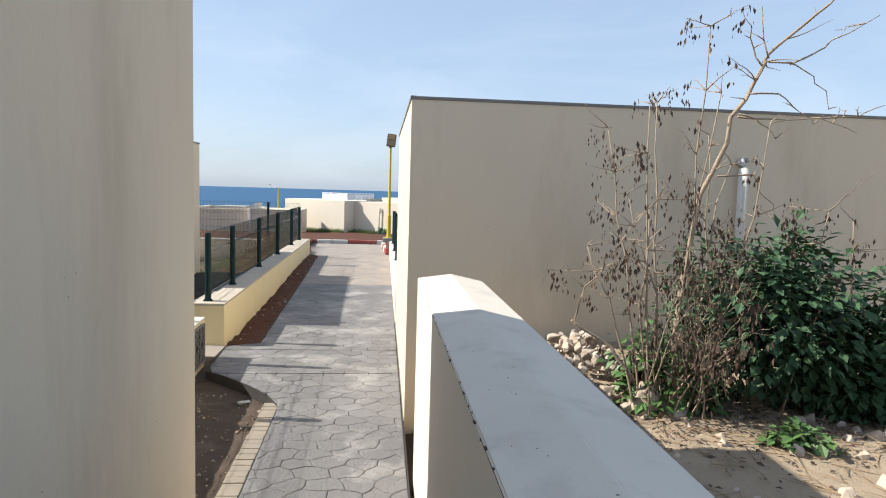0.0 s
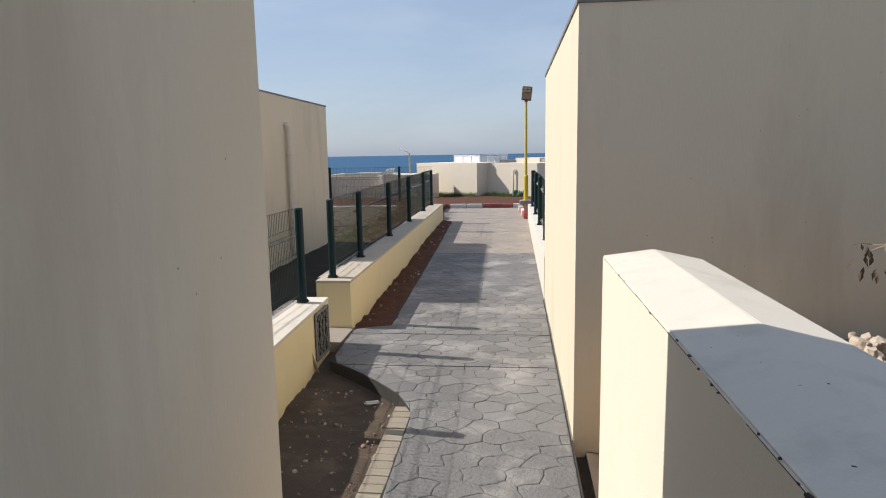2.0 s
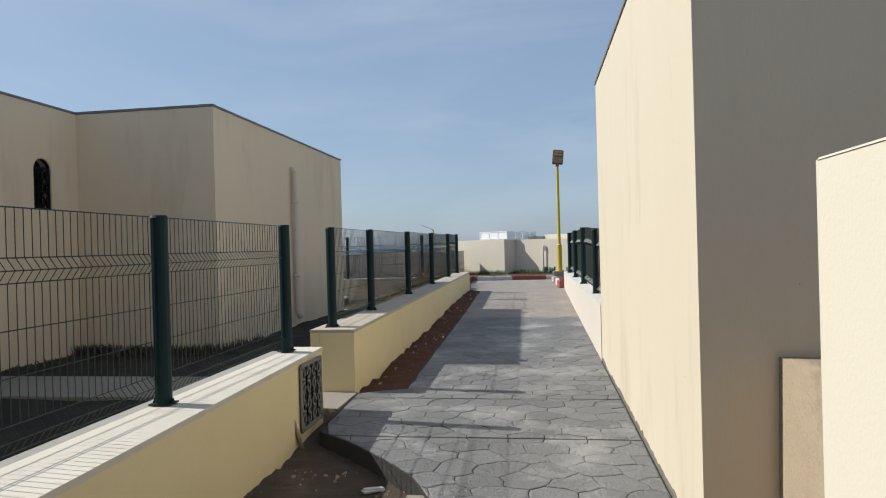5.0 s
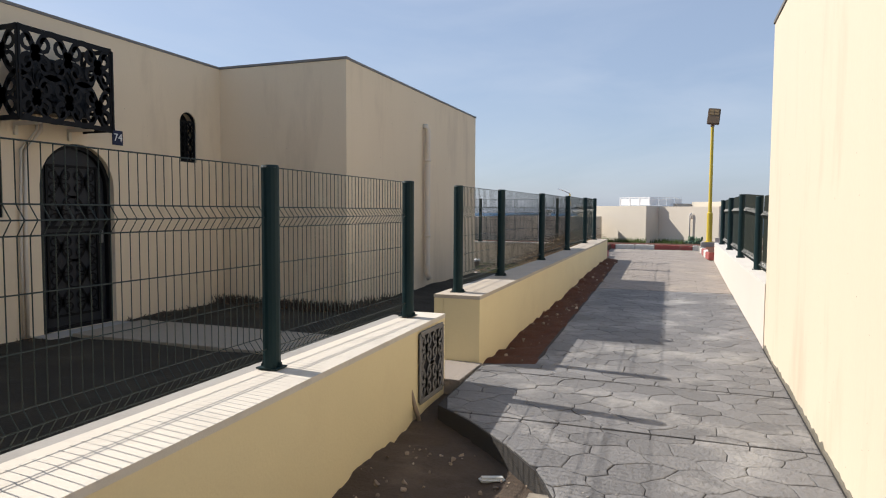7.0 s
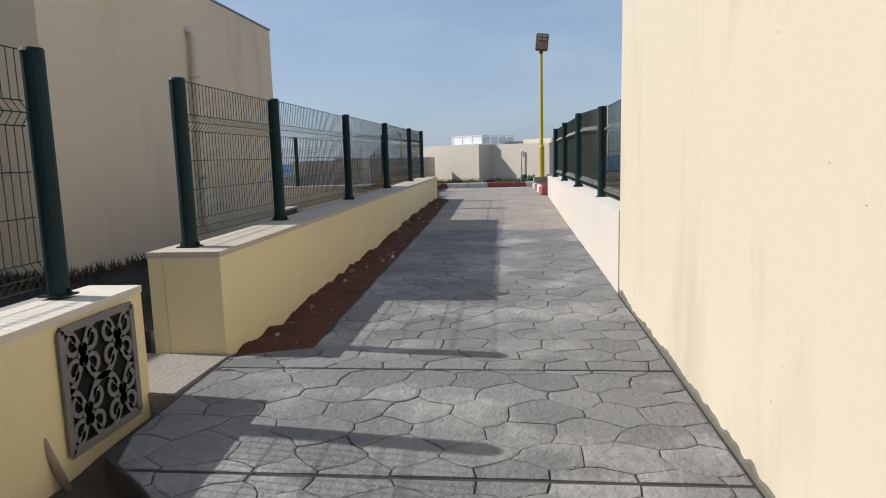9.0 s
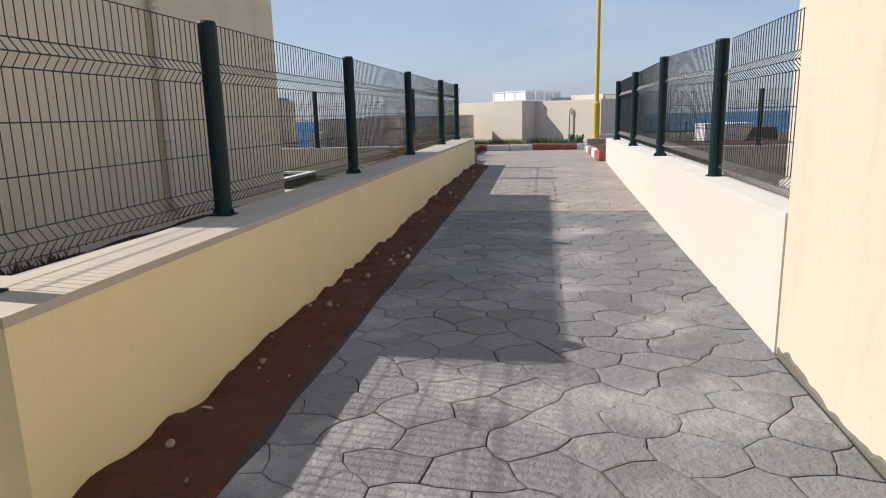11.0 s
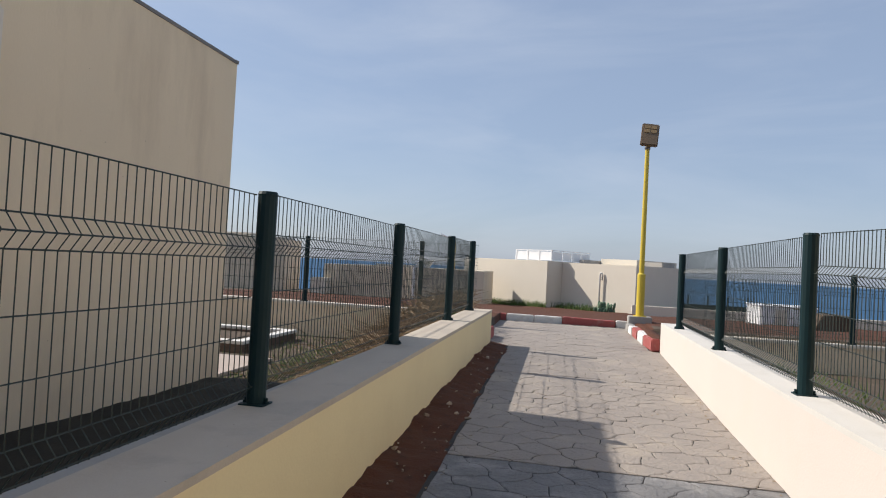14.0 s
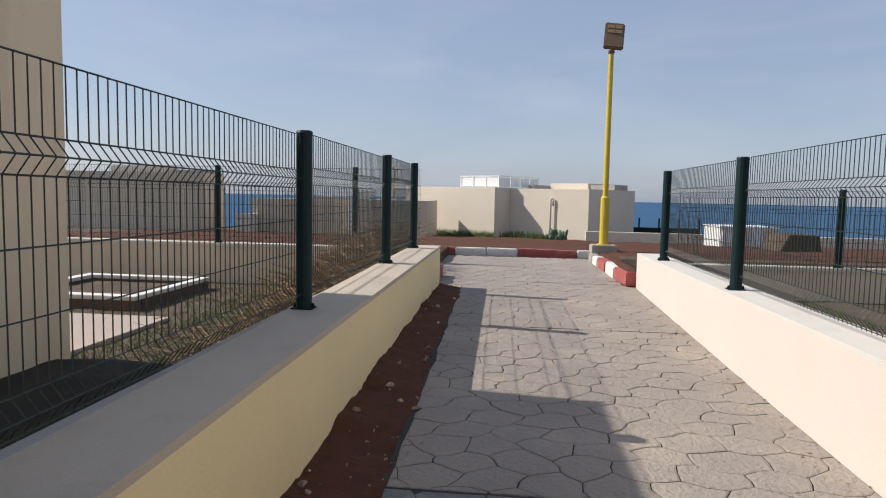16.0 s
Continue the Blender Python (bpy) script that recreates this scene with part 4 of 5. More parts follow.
tagged(box("terrace", -12, -5.3, 17.42, 20.3, -1.0, -0.84, TERRACOTTA, bevel=0.01), "pale pinkish tiled terrace behind the house", "terrace", kind="structure")
planter = tagged(empty("planter", -7.2, 21.9, -0.89), "low square planter with white rim and pebbled sides", "planter")
for x0, x1, y0, y1 in ((-1.1, 1.1, -1.1, -0.9), (-1.1, 1.1, 0.9, 1.1), (-1.1, -0.9, -0.899, 0.899), (0.9, 1.1, -0.899, 0.899)):
    box("side", x0 + 0.02, x1 - 0.02, y0 + 0.02, y1 - 0.02, -0.05, 0.14, PEBBLE, planter)
    box("rim", x0, x1, y0, y1, 0.141, 0.20, WHITE_PAINT, planter, bevel=0.008)
box("earth", -0.9, 0.9, -0.9, 0.9, -0.05, 0.10, SOIL, planter)


# ---- plants ----
def add_leaf(bm, p, way, size, wide=0.45):
    """A folded pointed leaf of four triangles."""
    way = way.normalized()
    side = way.cross(Vector((random.uniform(-0.4, 0.4), random.uniform(-0.4, 0.4), 1))).normalized()
    up = side.cross(way)
    mid = p + way * size * 0.5 - up * size * 0.06
    a, b, c, d, e = (bm.verts.new(q) for q in (p, mid + side * size * wide * 0.5 + up * size * 0.1, p + way * size - up * size * 0.15, mid - side * size * wide * 0.5 + up * size * 0.1, mid))
    for f in ((a, e, b), (b, e, c), (a, d, e), (d, c, e)):
        bm.faces.new(f)


def rand_way(zlo=-0.2, zhi=1.0):
    a = random.uniform(0, 2 * math.pi)
    return Vector((math.cos(a), math.sin(a), random.uniform(zlo, zhi)))


def branch(bm, tips, p, way, length, r, depth, curl=0.25, segs=6):
    pts, rad = [p.copy()], [r]
    for k in range(segs):
        way = (way + Vector((random.uniform(-curl, curl), random.uniform(-curl, curl), random.uniform(-curl * 0.6, curl * 0.6)))).normalized()
        p = p + way * length / segs
        pts.append(p.copy())
        rad.append(r * (1 - 0.8 * (k + 1) / segs))
        if depth > 0 and k >= 1:
            for _ in range(random.choice((1, 1, 2))):
                branch(bm, tips, p, (way + rand_way(-0.3, 0.5) * 0.75), length * random.uniform(0.18, 0.4), max(rad[-1] * 0.6, 0.003), depth - 1, curl * 1.2, 4)
    add_tube(bm, pts, rad, 5 if r > 0.008 else 3)
    tips.append((p, way))


shrub = tagged(empty("dry_shrub", 2.66, 3.55, 0.22), "tall half-dead shrub with bare twigs and withered leaves", "shrub")
bm = bmesh.new()
tips = []


def limb(pts, r0, r1, twigs=0, twig_len=0.3, lean=0.0):
    """A bare limb through (x, z) points with a little wander in depth, and short twigs on its upper half."""
    way = [Vector((x, lean * z + 0.10 * noise.noise((x * 2, z * 2, r0 * 90)), z)) for x, z in ((x, 1.11 * z) for x, z in pts)]
    full = []
    for a, b in zip(way, way[1:]):
        full += [a.lerp(b, u) + Vector((random.uniform(-0.022, 0.022), random.uniform(-0.03, 0.03), 0)) for u in (0, 0.33, 0.67)]
    full.append(way[-1])
    n = len(full)
    add_tube(bm, full, [r0 + (r1 - r0) * k / (n - 1) for k in range(n)], 6 if r0 > 0.012 else 4)
    for _ in range(twigs):
        k = random.randint(n // 3, n - 1)
        branch(bm, tips, full[k], rand_way(-0.1, 0.9), twig_len * random.uniform(0.4, 1.1), 0.0062, 1 if random.random() < 0.4 else 0, 0.22, 5)
    tips.append((full[-1], Vector((0, 0, 1))))
    return full


# the leaning main stem and its long bare crown
limb(((0, -0.03), (-0.06, 0.55), (0.1, 1.5), (0.28, 2.0), (0.48, 2.36)), 0.025, 0.014, 9, 0.4)
limb(((0.48, 2.36), (0.64, 2.52), (0.92, 2.74), (1.15, 3.0)), 0.013, 0.006, 3, 0.3)
for pts in (((0.46, 2.33), (0.35, 2.5), (0.25, 2.68)), ((0.49, 2.38), (0.46, 2.56), (0.42, 2.7)), ((0.5, 2.36), (0.75, 2.36), (0.92, 2.25), (1.0, 2.08)),
            ((0.72, 2.36), (1.0, 2.52), (1.35, 2.7)), ((0.36, 2.15), (0.6, 2.16), (0.78, 2.08), (0.9, 1.98)), ((0.28, 2.0), (0.65, 2.0), (0.95, 2.02), (1.2, 1.93)),
            ((0.9, 2.02), (1.2, 2.04), (1.42, 2.12)), ((0.3, 2.02), (0.5, 1.98), (0.62, 1.88)), ((0.14, 1.62), (0.45, 1.64), (0.6, 1.5), (0.66, 1.35))):
    limb(pts, 0.0075, 0.0025, 2, 0.16)
# upright stems
for x0, x1, x2, z2 in ((-0.25, -0.42, -0.58, 1.92), (-0.2, -0.3, -0.36, 2.06), (-0.15, -0.18, -0.2, 2.1), (-0.1, -0.06, -0.07, 2.5), (-0.05, 0.0, 0.06, 2.12), (0.02, 0.22, 0.18, 1.9),
                       (0.1, 0.36, 0.46, 1.96), (-0.2, -0.34, -0.3, 1.4), (-0.1, -0.2, -0.42, 1.5), (0.05, 0.1, 0.3, 1.7), (-0.28, -0.5, -0.72, 1.15), (0.75, 1.0, 0.95, 1.42), (1.1, 1.35, 1.28, 1.36)):
    limb(((x0, -0.03), (x1, z2 * 0.55), (x2, z2)), random.uniform(0.008, 0.013), 0.004, 9, 0.28, random.uniform(-0.12, 0.12))
for k in range(12):
    a = random.uniform(0, 2 * math.pi)
    branch(bm, tips, Vector((random.uniform(-0.25, 0.25), random.uniform(-0.15, 0.15), -0.03)), Vector((0.4 * math.cos(a), 0.3 * math.sin(a), 1)), random.uniform(0.7, 1.4), 0.009, 2, 0.28, 6)
# low side branch over the rubble
limb(((-0.35, 0.28), (-0.55, 0.5), (-0.82, 0.66)), 0.016, 0.009, 0)
limb(((-0.82, 0.66), (-0.78, 0.82), (-0.62, 1.0), (-0.5, 1.18)), 0.008, 0.003, 5, 0.25)
mesh_ob("branches", bm, BARK, shrub, smooth=True)
bm = bmesh.new()
for p, way in tips:
    if random.random() < 0.6 and (p.x < 0.3 or p.z < 1.7):
        for _ in range(random.randint(2, 8)):
            q = p + Vector((random.gauss(0, 0.022), random.gauss(0, 0.022), random.uniform(-0.16, 0.03)))
            add_leaf(bm, q, Vector((random.uniform(-0.4, 0.4), random.uniform(-0.4, 0.4), -1)), random.uniform(0.025, 0.06), 0.42)
tagged(mesh_ob("withered_leaves", bm, DEAD_LEAF, shrub), kind="stuff")


def leaf_bush(name, centre, radii, count, size, mat, label, stems=14):
    b = tagged(empty(name, *centre), label, "bush")
    bm = bmesh.new()
    lobes = [(Vector((random.uniform(-0.7, 0.7) * radii[0], random.uniform(-0.7, 0.7) * radii[1], random.uniform(0.12, 0.85) * radii[2])), random.uniform(0.26, 0.46)) for _ in range(20)]
    for _ in range(count):
        c, r = random.choice(lobes)
        v = Vector((random.gauss(0, 1), random.gauss(0, 1), random.gauss(0, 1))).normalized() * (random.random() ** 0.35)
        p = c + Vector((v.x * radii[0] * r, v.y * radii[1] * r, v.z * radii[2] * r))
        if p.z < 0.0:
            p.z = random.uniform(0, 0.1)
        add_leaf(bm, p, Vector((v.x, v.y, v.z * 0.5 + random.uniform(-0.5, 0.2))) + rand_way(-0.4, 0.3) * 0.5, size * random.uniform(0.55, 1.2), 0.6)
    tagged(mesh_ob("leaves", bm, mat, b), kind="stuff")
    bm = bmesh.new()
    for _ in range(stems):
        c, r = random.choice(lobes)
        add_tube(bm, [Vector((c.x * 0.4, c.y * 0.4, -0.05)), c * 0.5 + Vector((0, 0, 0.05)), c], [0.014, 0.01, 0.005], 5)
    mesh_ob("stems", bm, BARK, b, smooth=True)
    return b


leaf_bush("green_bush", (4.05, 4.0, 0.22), (1.15, 0.8, 1.25), 6400, 0.115, LEAF, "dense dark green leafy bush against the house wall")
leaf_bush("green_bush", (5.7, 3.3, 0.22), (1.2, 0.9, 1.2), 4200, 0.115, LEAF, "dense dark green leafy bush on sandy soil")
leaf_bush("green_bush", (3.3, 4.1, 0.22), (0.6, 0.4, 1.1), 1500, 0.10, LEAF, "slender leafy bush climbing among dry twigs")
leaf_bush("weed_clump", (2.6, 3.75, 0.22), (0.4, 0.3, 0.55), 700, 0.12, LEAF_LIGHT, "bright green broad-leaved weeds at the shrub base", 6)
leaf_bush("weed_clump", (3.15, 2.95, 0.22), (0.3, 0.22, 0.18), 220, 0.09, LEAF_LIGHT, "bright green low weeds on sandy soil", 4)


def stone_mesh(seed, count=11, mat=STONE):
    """A broken angular stone: the hull of a few scattered points."""
    rr = random.Random(seed * 31 + 7)
    bm = bmesh.new()
    for _ in range(count):
        v = Vector((rr.gauss(0, 1), rr.gauss(0, 1), rr.gauss(0, 1))).normalized() * rr.uniform(0.36, 0.54)
        bm.verts.new(v)
    hull = bmesh.ops.convex_hull(bm, input=list(bm.verts))
    bmesh.ops.delete(bm, geom=[v for v in hull["geom_interior"] if isinstance(v, bmesh.types.BMVert)], context="VERTS")
    bmesh.ops.bevel(bm, geom=list(bm.edges), offset=0.02, segments=1, affect="EDGES", clamp_overlap=True)
    me = bpy.data.meshes.new("stone")
    bm.to_mesh(me)
    bm.free()
    me.materials.append(mat)
    return me


DARK_STONES = [stone_mesh(k, 12, DARK_STONE) for k in range(8, 12)]
STONES = [stone_mesh(k, 26 if k < 3 else 17) for k in range(7)]


def stone(parent, x, y, z, s, name="stone", kinds=None):
    o = new(name, random.choice(kinds or STONES))
    o.parent = parent
    o.matrix_basis = pose(x, y, z, random.uniform(0, 360), random.uniform(0, 360), random.uniform(0, 360)) @ Matrix.Diagonal((s * random.uniform(0.8, 1.3), s, s * random.uniform(0.6, 0.9), 1))
    return o


rubble = tagged(empty("rubble_pile", 2.2, 4.55, 0.24), "heap of broken pale stone rubble by the house wall", "rubble")
for k in range(290):
    u, v = random.gauss(0, 0.34), random.gauss(0, 0.5)
    hgt = max(0, 0.42 * math.exp(-(u * u) / 0.16 - v * v / 0.4))
    stone(rubble, u, v, hgt * random.uniform(0.5, 1.0), random.choice((0.03, 0.045, 0.06, 0.08, 0.11, 0.16)))
stone(rubble, 0.28, -0.92, 0.08, 0.42)
stone(rubble, 0.02, -0.62, 0.06, 0.2)
stone(rubble, 0.42, -1.05, 0.0, 0.26)
scatter = tagged(empty("loose_stones", 3.0, 2.6, 0.24), "loose pale stones scattered on sandy soil", "stones")
for k in range(190):
    stone(scatter, random.uniform(-1.3, 2.6), random.uniform(-1.2, 0.9), 0.0, random.choice((0.02, 0.03, 0.04, 0.05, 0.06, 0.09, 0.14)))
for px, py, sz in ((0.0, -0.35, 0.16), (0.35, -0.25, 0.2), (0.1, 0.2, 0.14), (-0.5, -0.5, 0.15), (0.5, 0.15, 0.12), (-0.3, 0.35, 0.13), (0.8, -0.1, 0.15)):
    stone(scatter, px, py, 0.02, sz)
bed = tagged(empty("loose_stones", -1.4, 6.2, -0.8), "small stones and grit on the planting bed", "stones")
for k in range(220):
    px, py = random.uniform(-0.6, 0.6), random.uniform(-1.6, 1.2)
    stone(bed, px, py, ground_z(-1.4 + px, 6.2 + py) + 0.803, random.choice((0.012, 0.018, 0.025, 0.035, 0.05)), kinds=DARK_STONES if k % 5 else STONES)
strip = tagged(empty("loose_stones", -1.75, 14, -0.7), "small stones on the red soil strip", "stones")
for k in range(90):
    px, py = random.uniform(-0.2, 0.2), random.uniform(-4.4, 6.5)
    stone(strip, px, py, ground_z(-1.75 + px, 14 + py) + 0.703, random.choice((0.012, 0.018, 0.025, 0.04, 0.06)), kinds=DARK_STONES if k % 6 else STONES)

bm = bmesh.new()
for k in range(170):
    x, y = random.gauss(-0.42, 0.17), random.gauss(6.55, 0.16)
    if x < path_left(y) + 0.03:
        continue
    m = Matrix.Translation((x, y, path_z(y) + 0.001)) @ Matrix.Rotation(random.uniform(0, 3.1), 4, "Z") @ Matrix.Diagonal((random.uniform(0.003, 0.014), random.uniform(0.002, 0.006), 0.0012, 1))
    bmesh.ops.create_icosphere(bm, subdivisions=1, radius=1.0, matrix=m)
tagged(mesh_ob("cement_splash", bm, CONCRETE), "pale dried cement splashes on the paving", "cement", kind="stuff")

litter = tagged(box("litter", -0.085, 0.085, -0.03, 0.03, 0.0, 0.035, BAG, bevel=0.015), "crumpled white plastic litter on the soil", "litter")
litter.matrix_basis = pose(-1.21, 7.1, ground_z(-1.21, 7.1) - 0.005, 0, 6, 35)
tagged(tube("stake", [(-2.02, 7.92, -0.86), (-2.09, 7.86, -0.55)], 0.018, BARK), "short wooden stake leaning against the wall", "stake")
tagged(tube("drain_pipe", [(4.46, 6.06, 2.27), (4.46, 6.0, 2.28), (4.46, 5.98, 2.2), (4.46, 5.98, 0.2)], 0.055, PVC), "white plastic rainwater pipe behind the shrub", "pipe")

# brush heap in the yard
bm = bmesh.new()
for k in range(3400):
    x, y = random.gauss(-3.25, 0.5), random.uniform(18.2, 23.6)
    if x > -2.56:
        continue
    p = Vector((x, y, ground_z(x, y) + random.uniform(-0.02, 0.34) * min(1, (y - 18) / 2)))
    w = rand_way(-0.2, 0.5)
    ln = random.uniform(0.15, 0.55)
    add_tube(bm, [p, p + w * ln * 0.5 + Vector((0, 0, 0.04)), p + w * ln], [0.007, 0.005, 0.002], 3, cap=False)
tagged(mesh_ob("brush_heap", bm, DRY_BRUSH), "heap of dry brown cut brushwood and weeds", "brushwood", kind="stuff")
bm = bmesh.new()
for k in range(7000):
    x, y = random.uniform(-8.5 if k % 2 else -5.2, -2.6), random.uniform(17.5, 23.6)
    if x < -5.2 and y < 20.4 or (abs(x + 7.2) < 1.2 and abs(y - 21.9) < 1.2):
        continue
    p = Vector((x, y, ground_z(x, y) - 0.01))
    add_tube(bm, [p, p + Vector((random.uniform(-0.05, 0.05), random.uniform(-0.05, 0.05), random.uniform(0.04, 0.12)))], [0.006, 0.001], 3, cap=False)
tagged(mesh_ob("grass", bm, GRASS), "sparse short green grass in the yard", "grass", kind="stuff")
bm = bmesh.new()
for k in range(1500):
    x = random.uniform(-4.5, 0.5)
    y = (36.0 + 0.78 * (-1.67 - x) if x < -1.67 else 36.5 - 0.78 * (x + 1.12)) - abs(random.gauss(0.15, 0.2))
    p = Vector((x, y, ground_z(x, y) - 0.02))
    add_tube(bm, [p, p + Vector((random.uniform(-0.1, 0.1), random.uniform(-0.1, 0.1), random.uniform(0.08, 0.3)))], [0.015, 0.002], 3, cap=False)
tagged(mesh_ob("grass", bm, GRASS), "weeds growing along the far house wall", "grass", kind="stuff")

# Soil-coloured blades make a ragged dark strip along the foot of the walls.
bm = bmesh.new()
for k in range(1500):
    u = random.random()
    if u < 0.7:
        x, y = random.uniform(-6.65, -4.4), 11.34 - abs(random.gauss(0, 0.12))
    elif u < 0.8:
        x, y = -4.53 + abs(random.gauss(0, 0.15)), random.uniform(11.3, 12.5)
    else:
        x, y = -6.68 + abs(random.gauss(0, 0.1)), random.uniform(4.5, 11.3)
        if 8.2 < y < 9.45:
            continue
    p = Vector((x, y, ground_z(x, y) - 0.01))
    add_tube(bm, [p, p + Vector((random.uniform(-0.07, 0.07), random.uniform(-0.07, 0.07), random.uniform(0.03, 0.15) * (1 if u < 0.8 else 0.5)))], [0.012, 0.002], 3, cap=False)
tagged(mesh_ob("weeds", bm, SOIL), "dark ragged blades along the foot of the house", "weeds", kind="stuff")

bm = bmesh.new()
for k in range(1500):
    x, y = random.gauss(3.3, 0.9), random.gauss(3.5, 0.55)
    if x > 1.5:
        add_leaf(bm, Vector((x, y, ground_z(x, y) + random.uniform(0.004, 0.03))), rand_way(-0.1, 0.2), random.uniform(0.02, 0.06), 0.5)
tagged(mesh_ob("leaf_litter", bm, DEAD_LEAF), "brown dead leaves lying under the shrub", "leaves", kind="stuff")
bm = bmesh.new()
for k in range(520):
    x, y = random.uniform(1.6, 5.0), random.uniform(1.6, 4.6)
    p = Vector((x, y, ground_z(x, y) + 0.012))
    w = rand_way(-0.04, 0.12)
    ln = random.uniform(0.06, 0.35)
    add_tube(bm, [p, p + w * ln * 0.5, p + w * ln + Vector((random.uniform(-0.03, 0.03), 0, 0))], [0.004, 0.003, 0.0015], 3, cap=False)
tagged(mesh_ob("fallen_twigs", bm, DRY_BRUSH), "dry fallen twigs lying on sandy soil", "twigs", kind="stuff")
tagged(tube("plastic_bottle", [(2.45, 2.02, 0.28), (2.5, 2.03, 0.28), (2.62, 2.06, 0.28), (2.66, 2.07, 0.28), (2.69, 2.08, 0.28)], [0.03, 0.036, 0.036, 0.016, 0.014], BLUE_PLASTIC), "blue plastic bottle lying on the soil", "bottle")
far_lamp = tagged(empty("street_lamp", -5.39, 36.2, -0.75), "slim street lamp with a tilted pale panel head", "street lamp")
tube("pole", [(0, 0, 0), (0, 0, 2.45), (-0.1, 0, 2.55)], [0.05, 0.035, 0.03], YELLOW_POLE, far_lamp)
head2 = box("lamp_head", -0.32, 0.32, -0.12, 0.12, -0.025, 0.025, WHITE_RAIL, far_lamp, bevel=0.008)
head2.matrix_basis = pose(-0.28, 0, 2.62, 0, 22, 0)

slabs = tagged(empty("slab_pile", 4.6, 19.6, -0.8), "pile of pale concrete slabs in the sunken yard", "slabs")
for k, (x, y, z, yaw) in enumerate(((0, 0, 0.06, 10), (0.5, 0.3, 0.06, -25), (0.1, 0.1, 0.18, 30), (-0.6, 0.5, 0.05, 55), (0.9, -0.4, 0.05, 5))):
    b = box("slab", -0.4, 0.4, -0.25, 0.25, -0.06, 0.06, WHITE_PAINT if k % 2 else CONCRETE, slabs, bevel=0.015)
    b.matrix_basis = pose(x, y, z, random.uniform(-4, 4), random.uniform(-4, 4), yaw)
bm = bmesh.new()
for k in range(2500):
    x, y = random.uniform(1.2, 8.0), random.uniform(16.6, 23.4)
    if noise.noise((x * 0.8, y * 0.8, 9.0)) < 0.05:
        continue
    p = Vector((x, y, ground_z(x, y) - 0.01))
    add_tube(bm, [p, p + Vector((random.uniform(-0.08, 0.08), random.uniform(-0.08, 0.08), random.uniform(0.06, 0.25)))], [0.010, 0.001], 3, cap=False)
tagged(mesh_ob("grass", bm, GRASS), "patchy green weeds in the sunken yard", "grass", kind="stuff")

bm = bmesh.new()
for k in range(420):
    y = random.uniform(11.2, 25.0)
    x = random.choice((path_right(y) - abs(random.gauss(0.05, 0.12)), path_left(y) + random.uniform(-0.25, 0.3), random.uniform(-1.2, 0.3)) if k % 4 == 0 else (path_right(y) - abs(random.gauss(0.05, 0.1)), path_left(y) + random.uniform(-0.3, 0.1)))
    add_leaf(bm, Vector((x, y, path_z(y) + 0.004)), rand_way(0.0, 0.12), random.uniform(0.015, 0.04), 0.5)
tagged(mesh_ob("leaf_litter", bm, DRY_BRUSH), "dry leaf bits scattered along the path edges", "litter", kind="stuff")

# ---- paving stones of the stamped path ----
random.seed(5)
CELL_X, CELL_Y = 0.31, 0.215


def lattice(i, j):
    """Shared jittered corner of the irregular hexagon pattern."""
    rr = random.Random(i * 7919 + j * 104729)
    row, k = j, i
    x = k * CELL_X / 2 + rr.uniform(-0.048, 0.048)
    up = (k + row) % 2
    y = row * CELL_Y + (-0.04 if up else 0.04) + rr.uniform(-0.04, 0.04)
    return x, y


def bend(a, b):
    """A bent middle point of the joint between two corners, the same from both of its sides."""
    a, b = sorted((a, b))
    rr = random.Random(a[0] * 3 + a[1] * 50021 + b[0] * 7907 + b[1] * 613)
    (xa, ya), (xb, yb) = lattice(*a), lattice(*b)
    u, w = rr.uniform(0.35, 0.65), rr.uniform(-0.13, 0.13)
    return xa + u * (xb - xa) - w * (yb - ya), ya + u * (yb - ya) + w * (xb - xa)


JOINT_LINES = (7.86, 9.08, 15.45, 19.0, 22.0)


def stone_cells():
    """Hexagons of a brick-like honeycomb: corners (i, j) of six lattice points each."""
    for j in range(int(3.9 / CELL_Y), int(25.2 / CELL_Y)):
        for i in range(-20, 8):
            if (i + j) % 2 == 0:
                ids = ((i, j), (i + 1, j), (i + 2, j), (i + 2, j + 1), (i + 1, j + 1), (i, j + 1))
                pts = []
                for a, b in zip(ids, ids[1:] + ids[:1]):
                    pts.append(lattice(*a))
                    pts.append(bend(a, b))
                yield i, j, pts


def clip_poly(pts, inside, cut):
    out = []
    for a, b in zip(pts, pts[1:] + pts[:1]):
        ia, ib = inside(a), inside(b)
        if ia:
            out.append(a)
        if ia != ib:
            out.append(cut(a, b))
    return out


def clip_half(pts, axis_i, limit, keep_less):
    inside = lambda p: (p[axis_i] <= limit) == keep_less
    def cut(a, b):
        u = (limit - a[axis_i]) / (b[axis_i] - a[axis_i])
        return tuple(a[k] + u * (b[k] - a[k]) for k in range(2))
    return clip_poly(pts, inside, cut)


def clip_edge(pts):
    """Trim a stone by the slanted western edge of the path."""
    gap_to = lambda p: p[0] - path_left(p[1]) - 0.012 - (0.03 * noise.noise((p[1] * 4.0, 9.0, 0.0)) + 0.02 if p[1] > 9.4 else 0.0)
    def cut(a, b):
        for _ in range(18):
            m = ((a[0] + b[0]) / 2, (a[1] + b[1]) / 2)
            a, b = (m, b) if (gap_to(m) > 0) == (gap_to(a) > 0) else (a, m)
        return a
    return clip_poly(pts, lambda p: gap_to(p) > 0, cut)


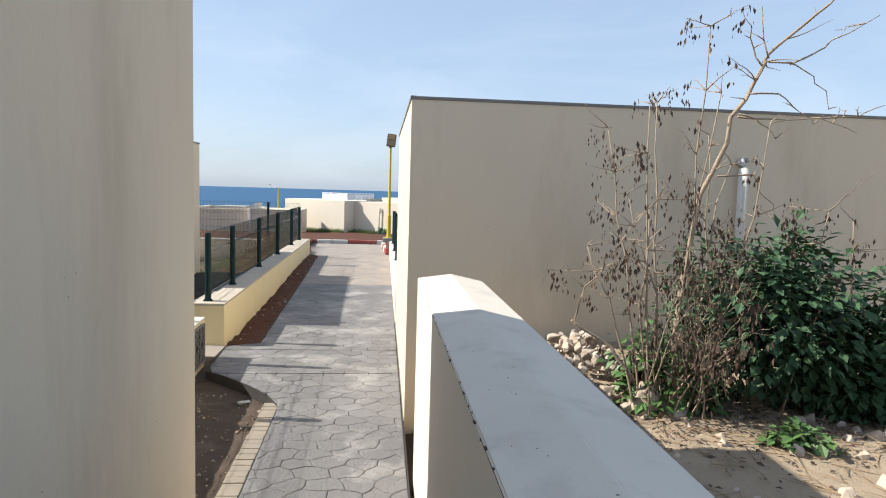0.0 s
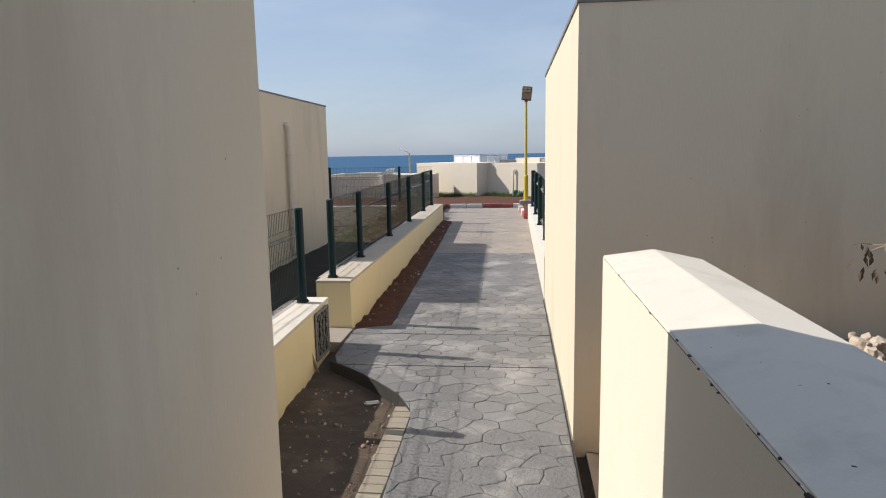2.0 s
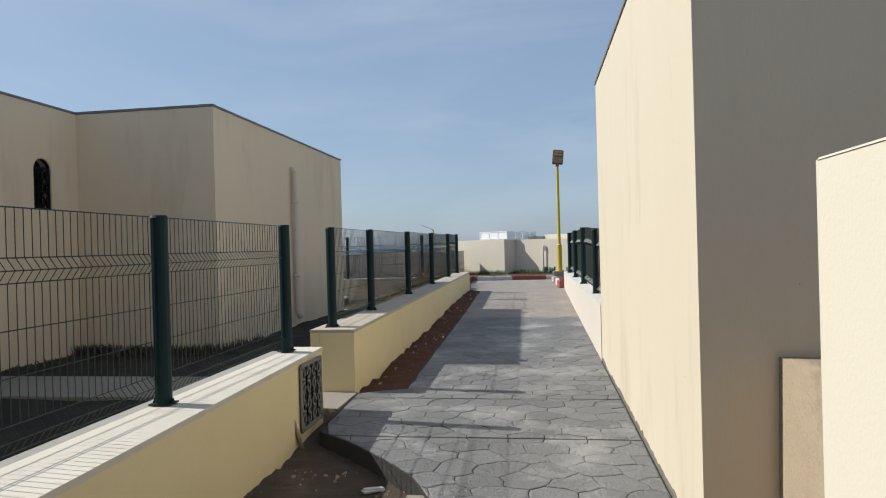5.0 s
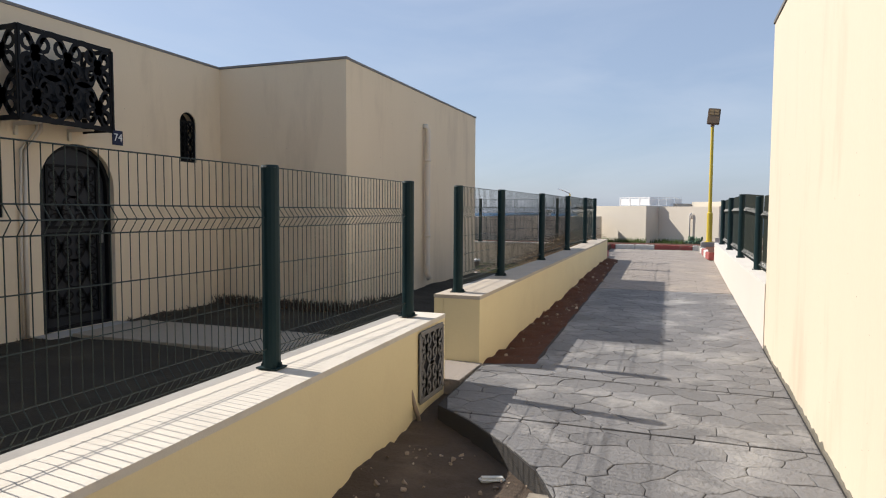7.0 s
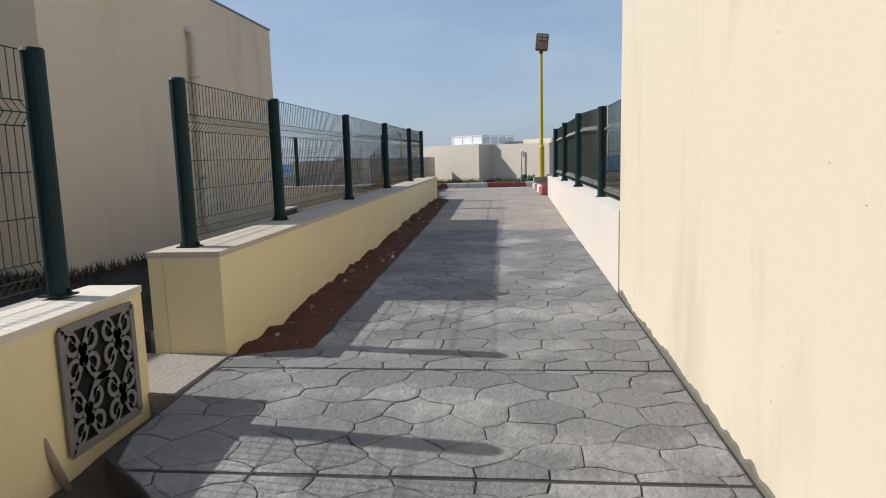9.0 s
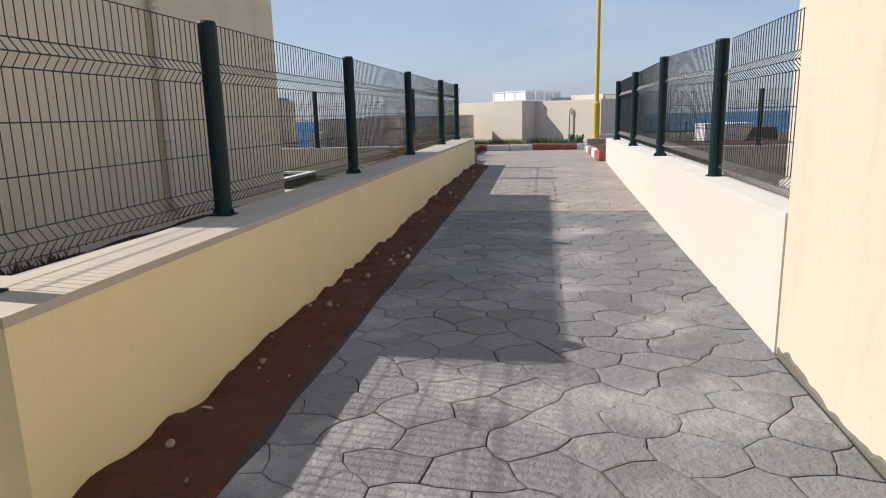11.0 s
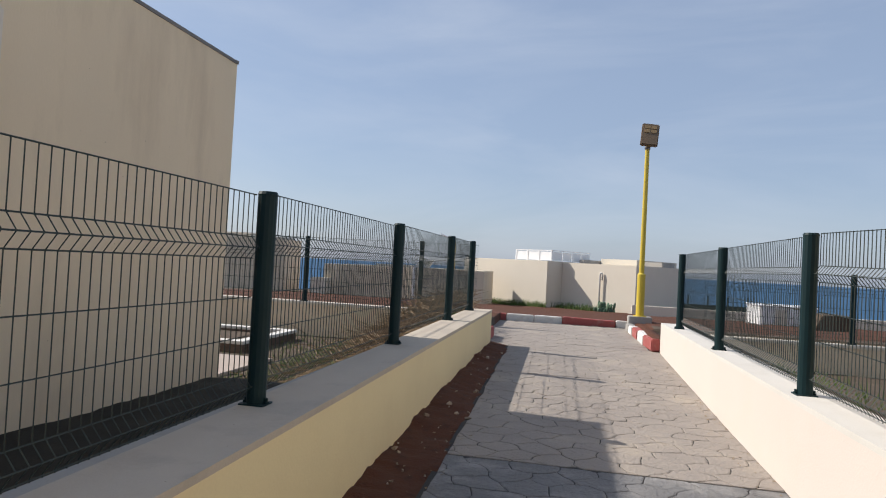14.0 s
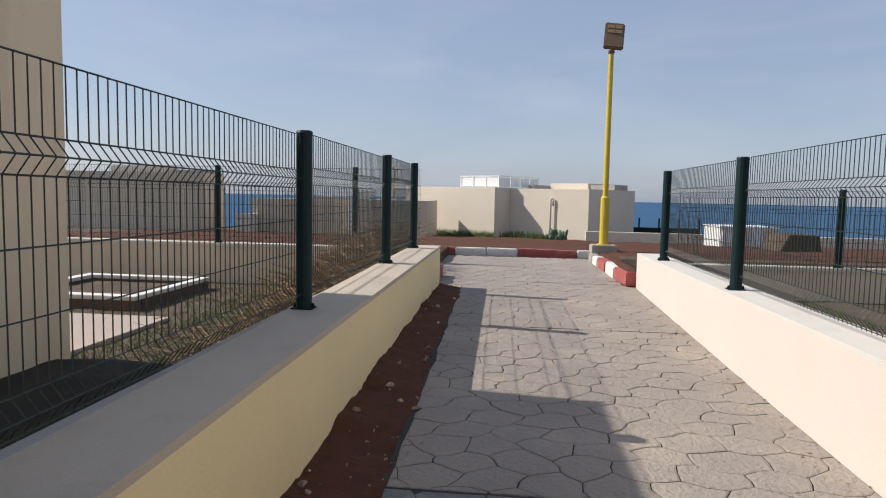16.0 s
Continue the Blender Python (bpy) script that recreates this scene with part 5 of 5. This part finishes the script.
rest = {PAVER: bmesh.new(), PAVER_WARM: bmesh.new()}
singles = 0
BANDS = list(zip((3.9,) + JOINT_LINES, JOINT_LINES + (25.3,)))
pieces = []
for i, j, corners in stone_cells():
    for lo, hi in BANDS:
        pts = clip_half(corners, 1, lo + 0.011, False)
        pts = clip_half(pts, 1, hi - 0.011, True) if len(pts) > 2 else []
        if len(pts) > 2:
            cy = sum(p[1] for p in pts) / len(pts)
            pts = clip_half(pts, 0, path_right(cy) - (0.018 if cy < 11.04 else 0.01), True)
            pts = clip_edge(pts) if len(pts) > 2 else []
        if len(pts) > 2:
            pieces.append((cy, pts))
for cy, pts in pieces:
    c = Vector((sum(p[0] for p in pts) / len(pts), sum(p[1] for p in pts) / len(pts), 0))
    area = 0.5 * abs(sum(a[0] * b[1] - a[1] * b[0] for a, b in zip(pts, pts[1:] + pts[:1])))
    if area < 0.003:
        continue
    gap = random.uniform(0.0018, 0.0040)
    size = math.sqrt(area)
    mat = PAVER if cy < 15.45 else PAVER_WARM
    alone = 6.2 < cy < 13.5 and singles < 300
    bm = bmesh.new() if alone else rest[mat]
    tilt = (random.uniform(-0.008, 0.008), random.uniform(-0.008, 0.008), random.uniform(-0.0015, 0.0015))
    def ring(shrink, dz):
        out = []
        for p in pts:
            v = c + (Vector((*p, 0)) - c) * (1 - shrink / size)
            z = path_z(v.y) + dz + tilt[2] + tilt[0] * (v.x - c.x) + tilt[1] * (v.y - c.y)
            out.append(bm.verts.new((v.x, v.y, z)))
        return out
    a, b, d = ring(2 * gap, -0.009), ring(2.4 * gap, -0.003), ring(2 * gap + 0.020, 0.0)
    n = len(pts)
    for k in range(n):
        bm.faces.new((a[k], a[(k + 1) % n], b[(k + 1) % n], b[k]))
        bm.faces.new((b[k], b[(k + 1) % n], d[(k + 1) % n], d[k]))
    bm.faces.new(d)
    if alone:
        mesh_ob("paving_stone", bm, mat, path_slab)
        singles += 1
for mat, bm in rest.items():
    tagged(mesh_ob("paving_stones", bm, mat, path_slab), kind="stuff")

# sand-coloured block edging by the planting bed
edging = tagged(empty("pavement_edging", -0.85, 4.0, -0.78), "row of sand-coloured edging blocks beside the soil bed", "pavement", kind="structure")
bm = bmesh.new()
add_box(bm, -0.05, 0.135, 0.001, 0.1195, -0.08, 0.0)
eb = mesh_ob("block", bm, SAND_BLOCK, edging, bevel=0.003)
for k in range(1, 23):
    o = new("block", eb.data)
    o.parent = edging
    o.location = (random.uniform(-0.006, 0.006), k * 0.12, 0.0 + random.uniform(-0.005, 0.005) + 0.0022 * k)
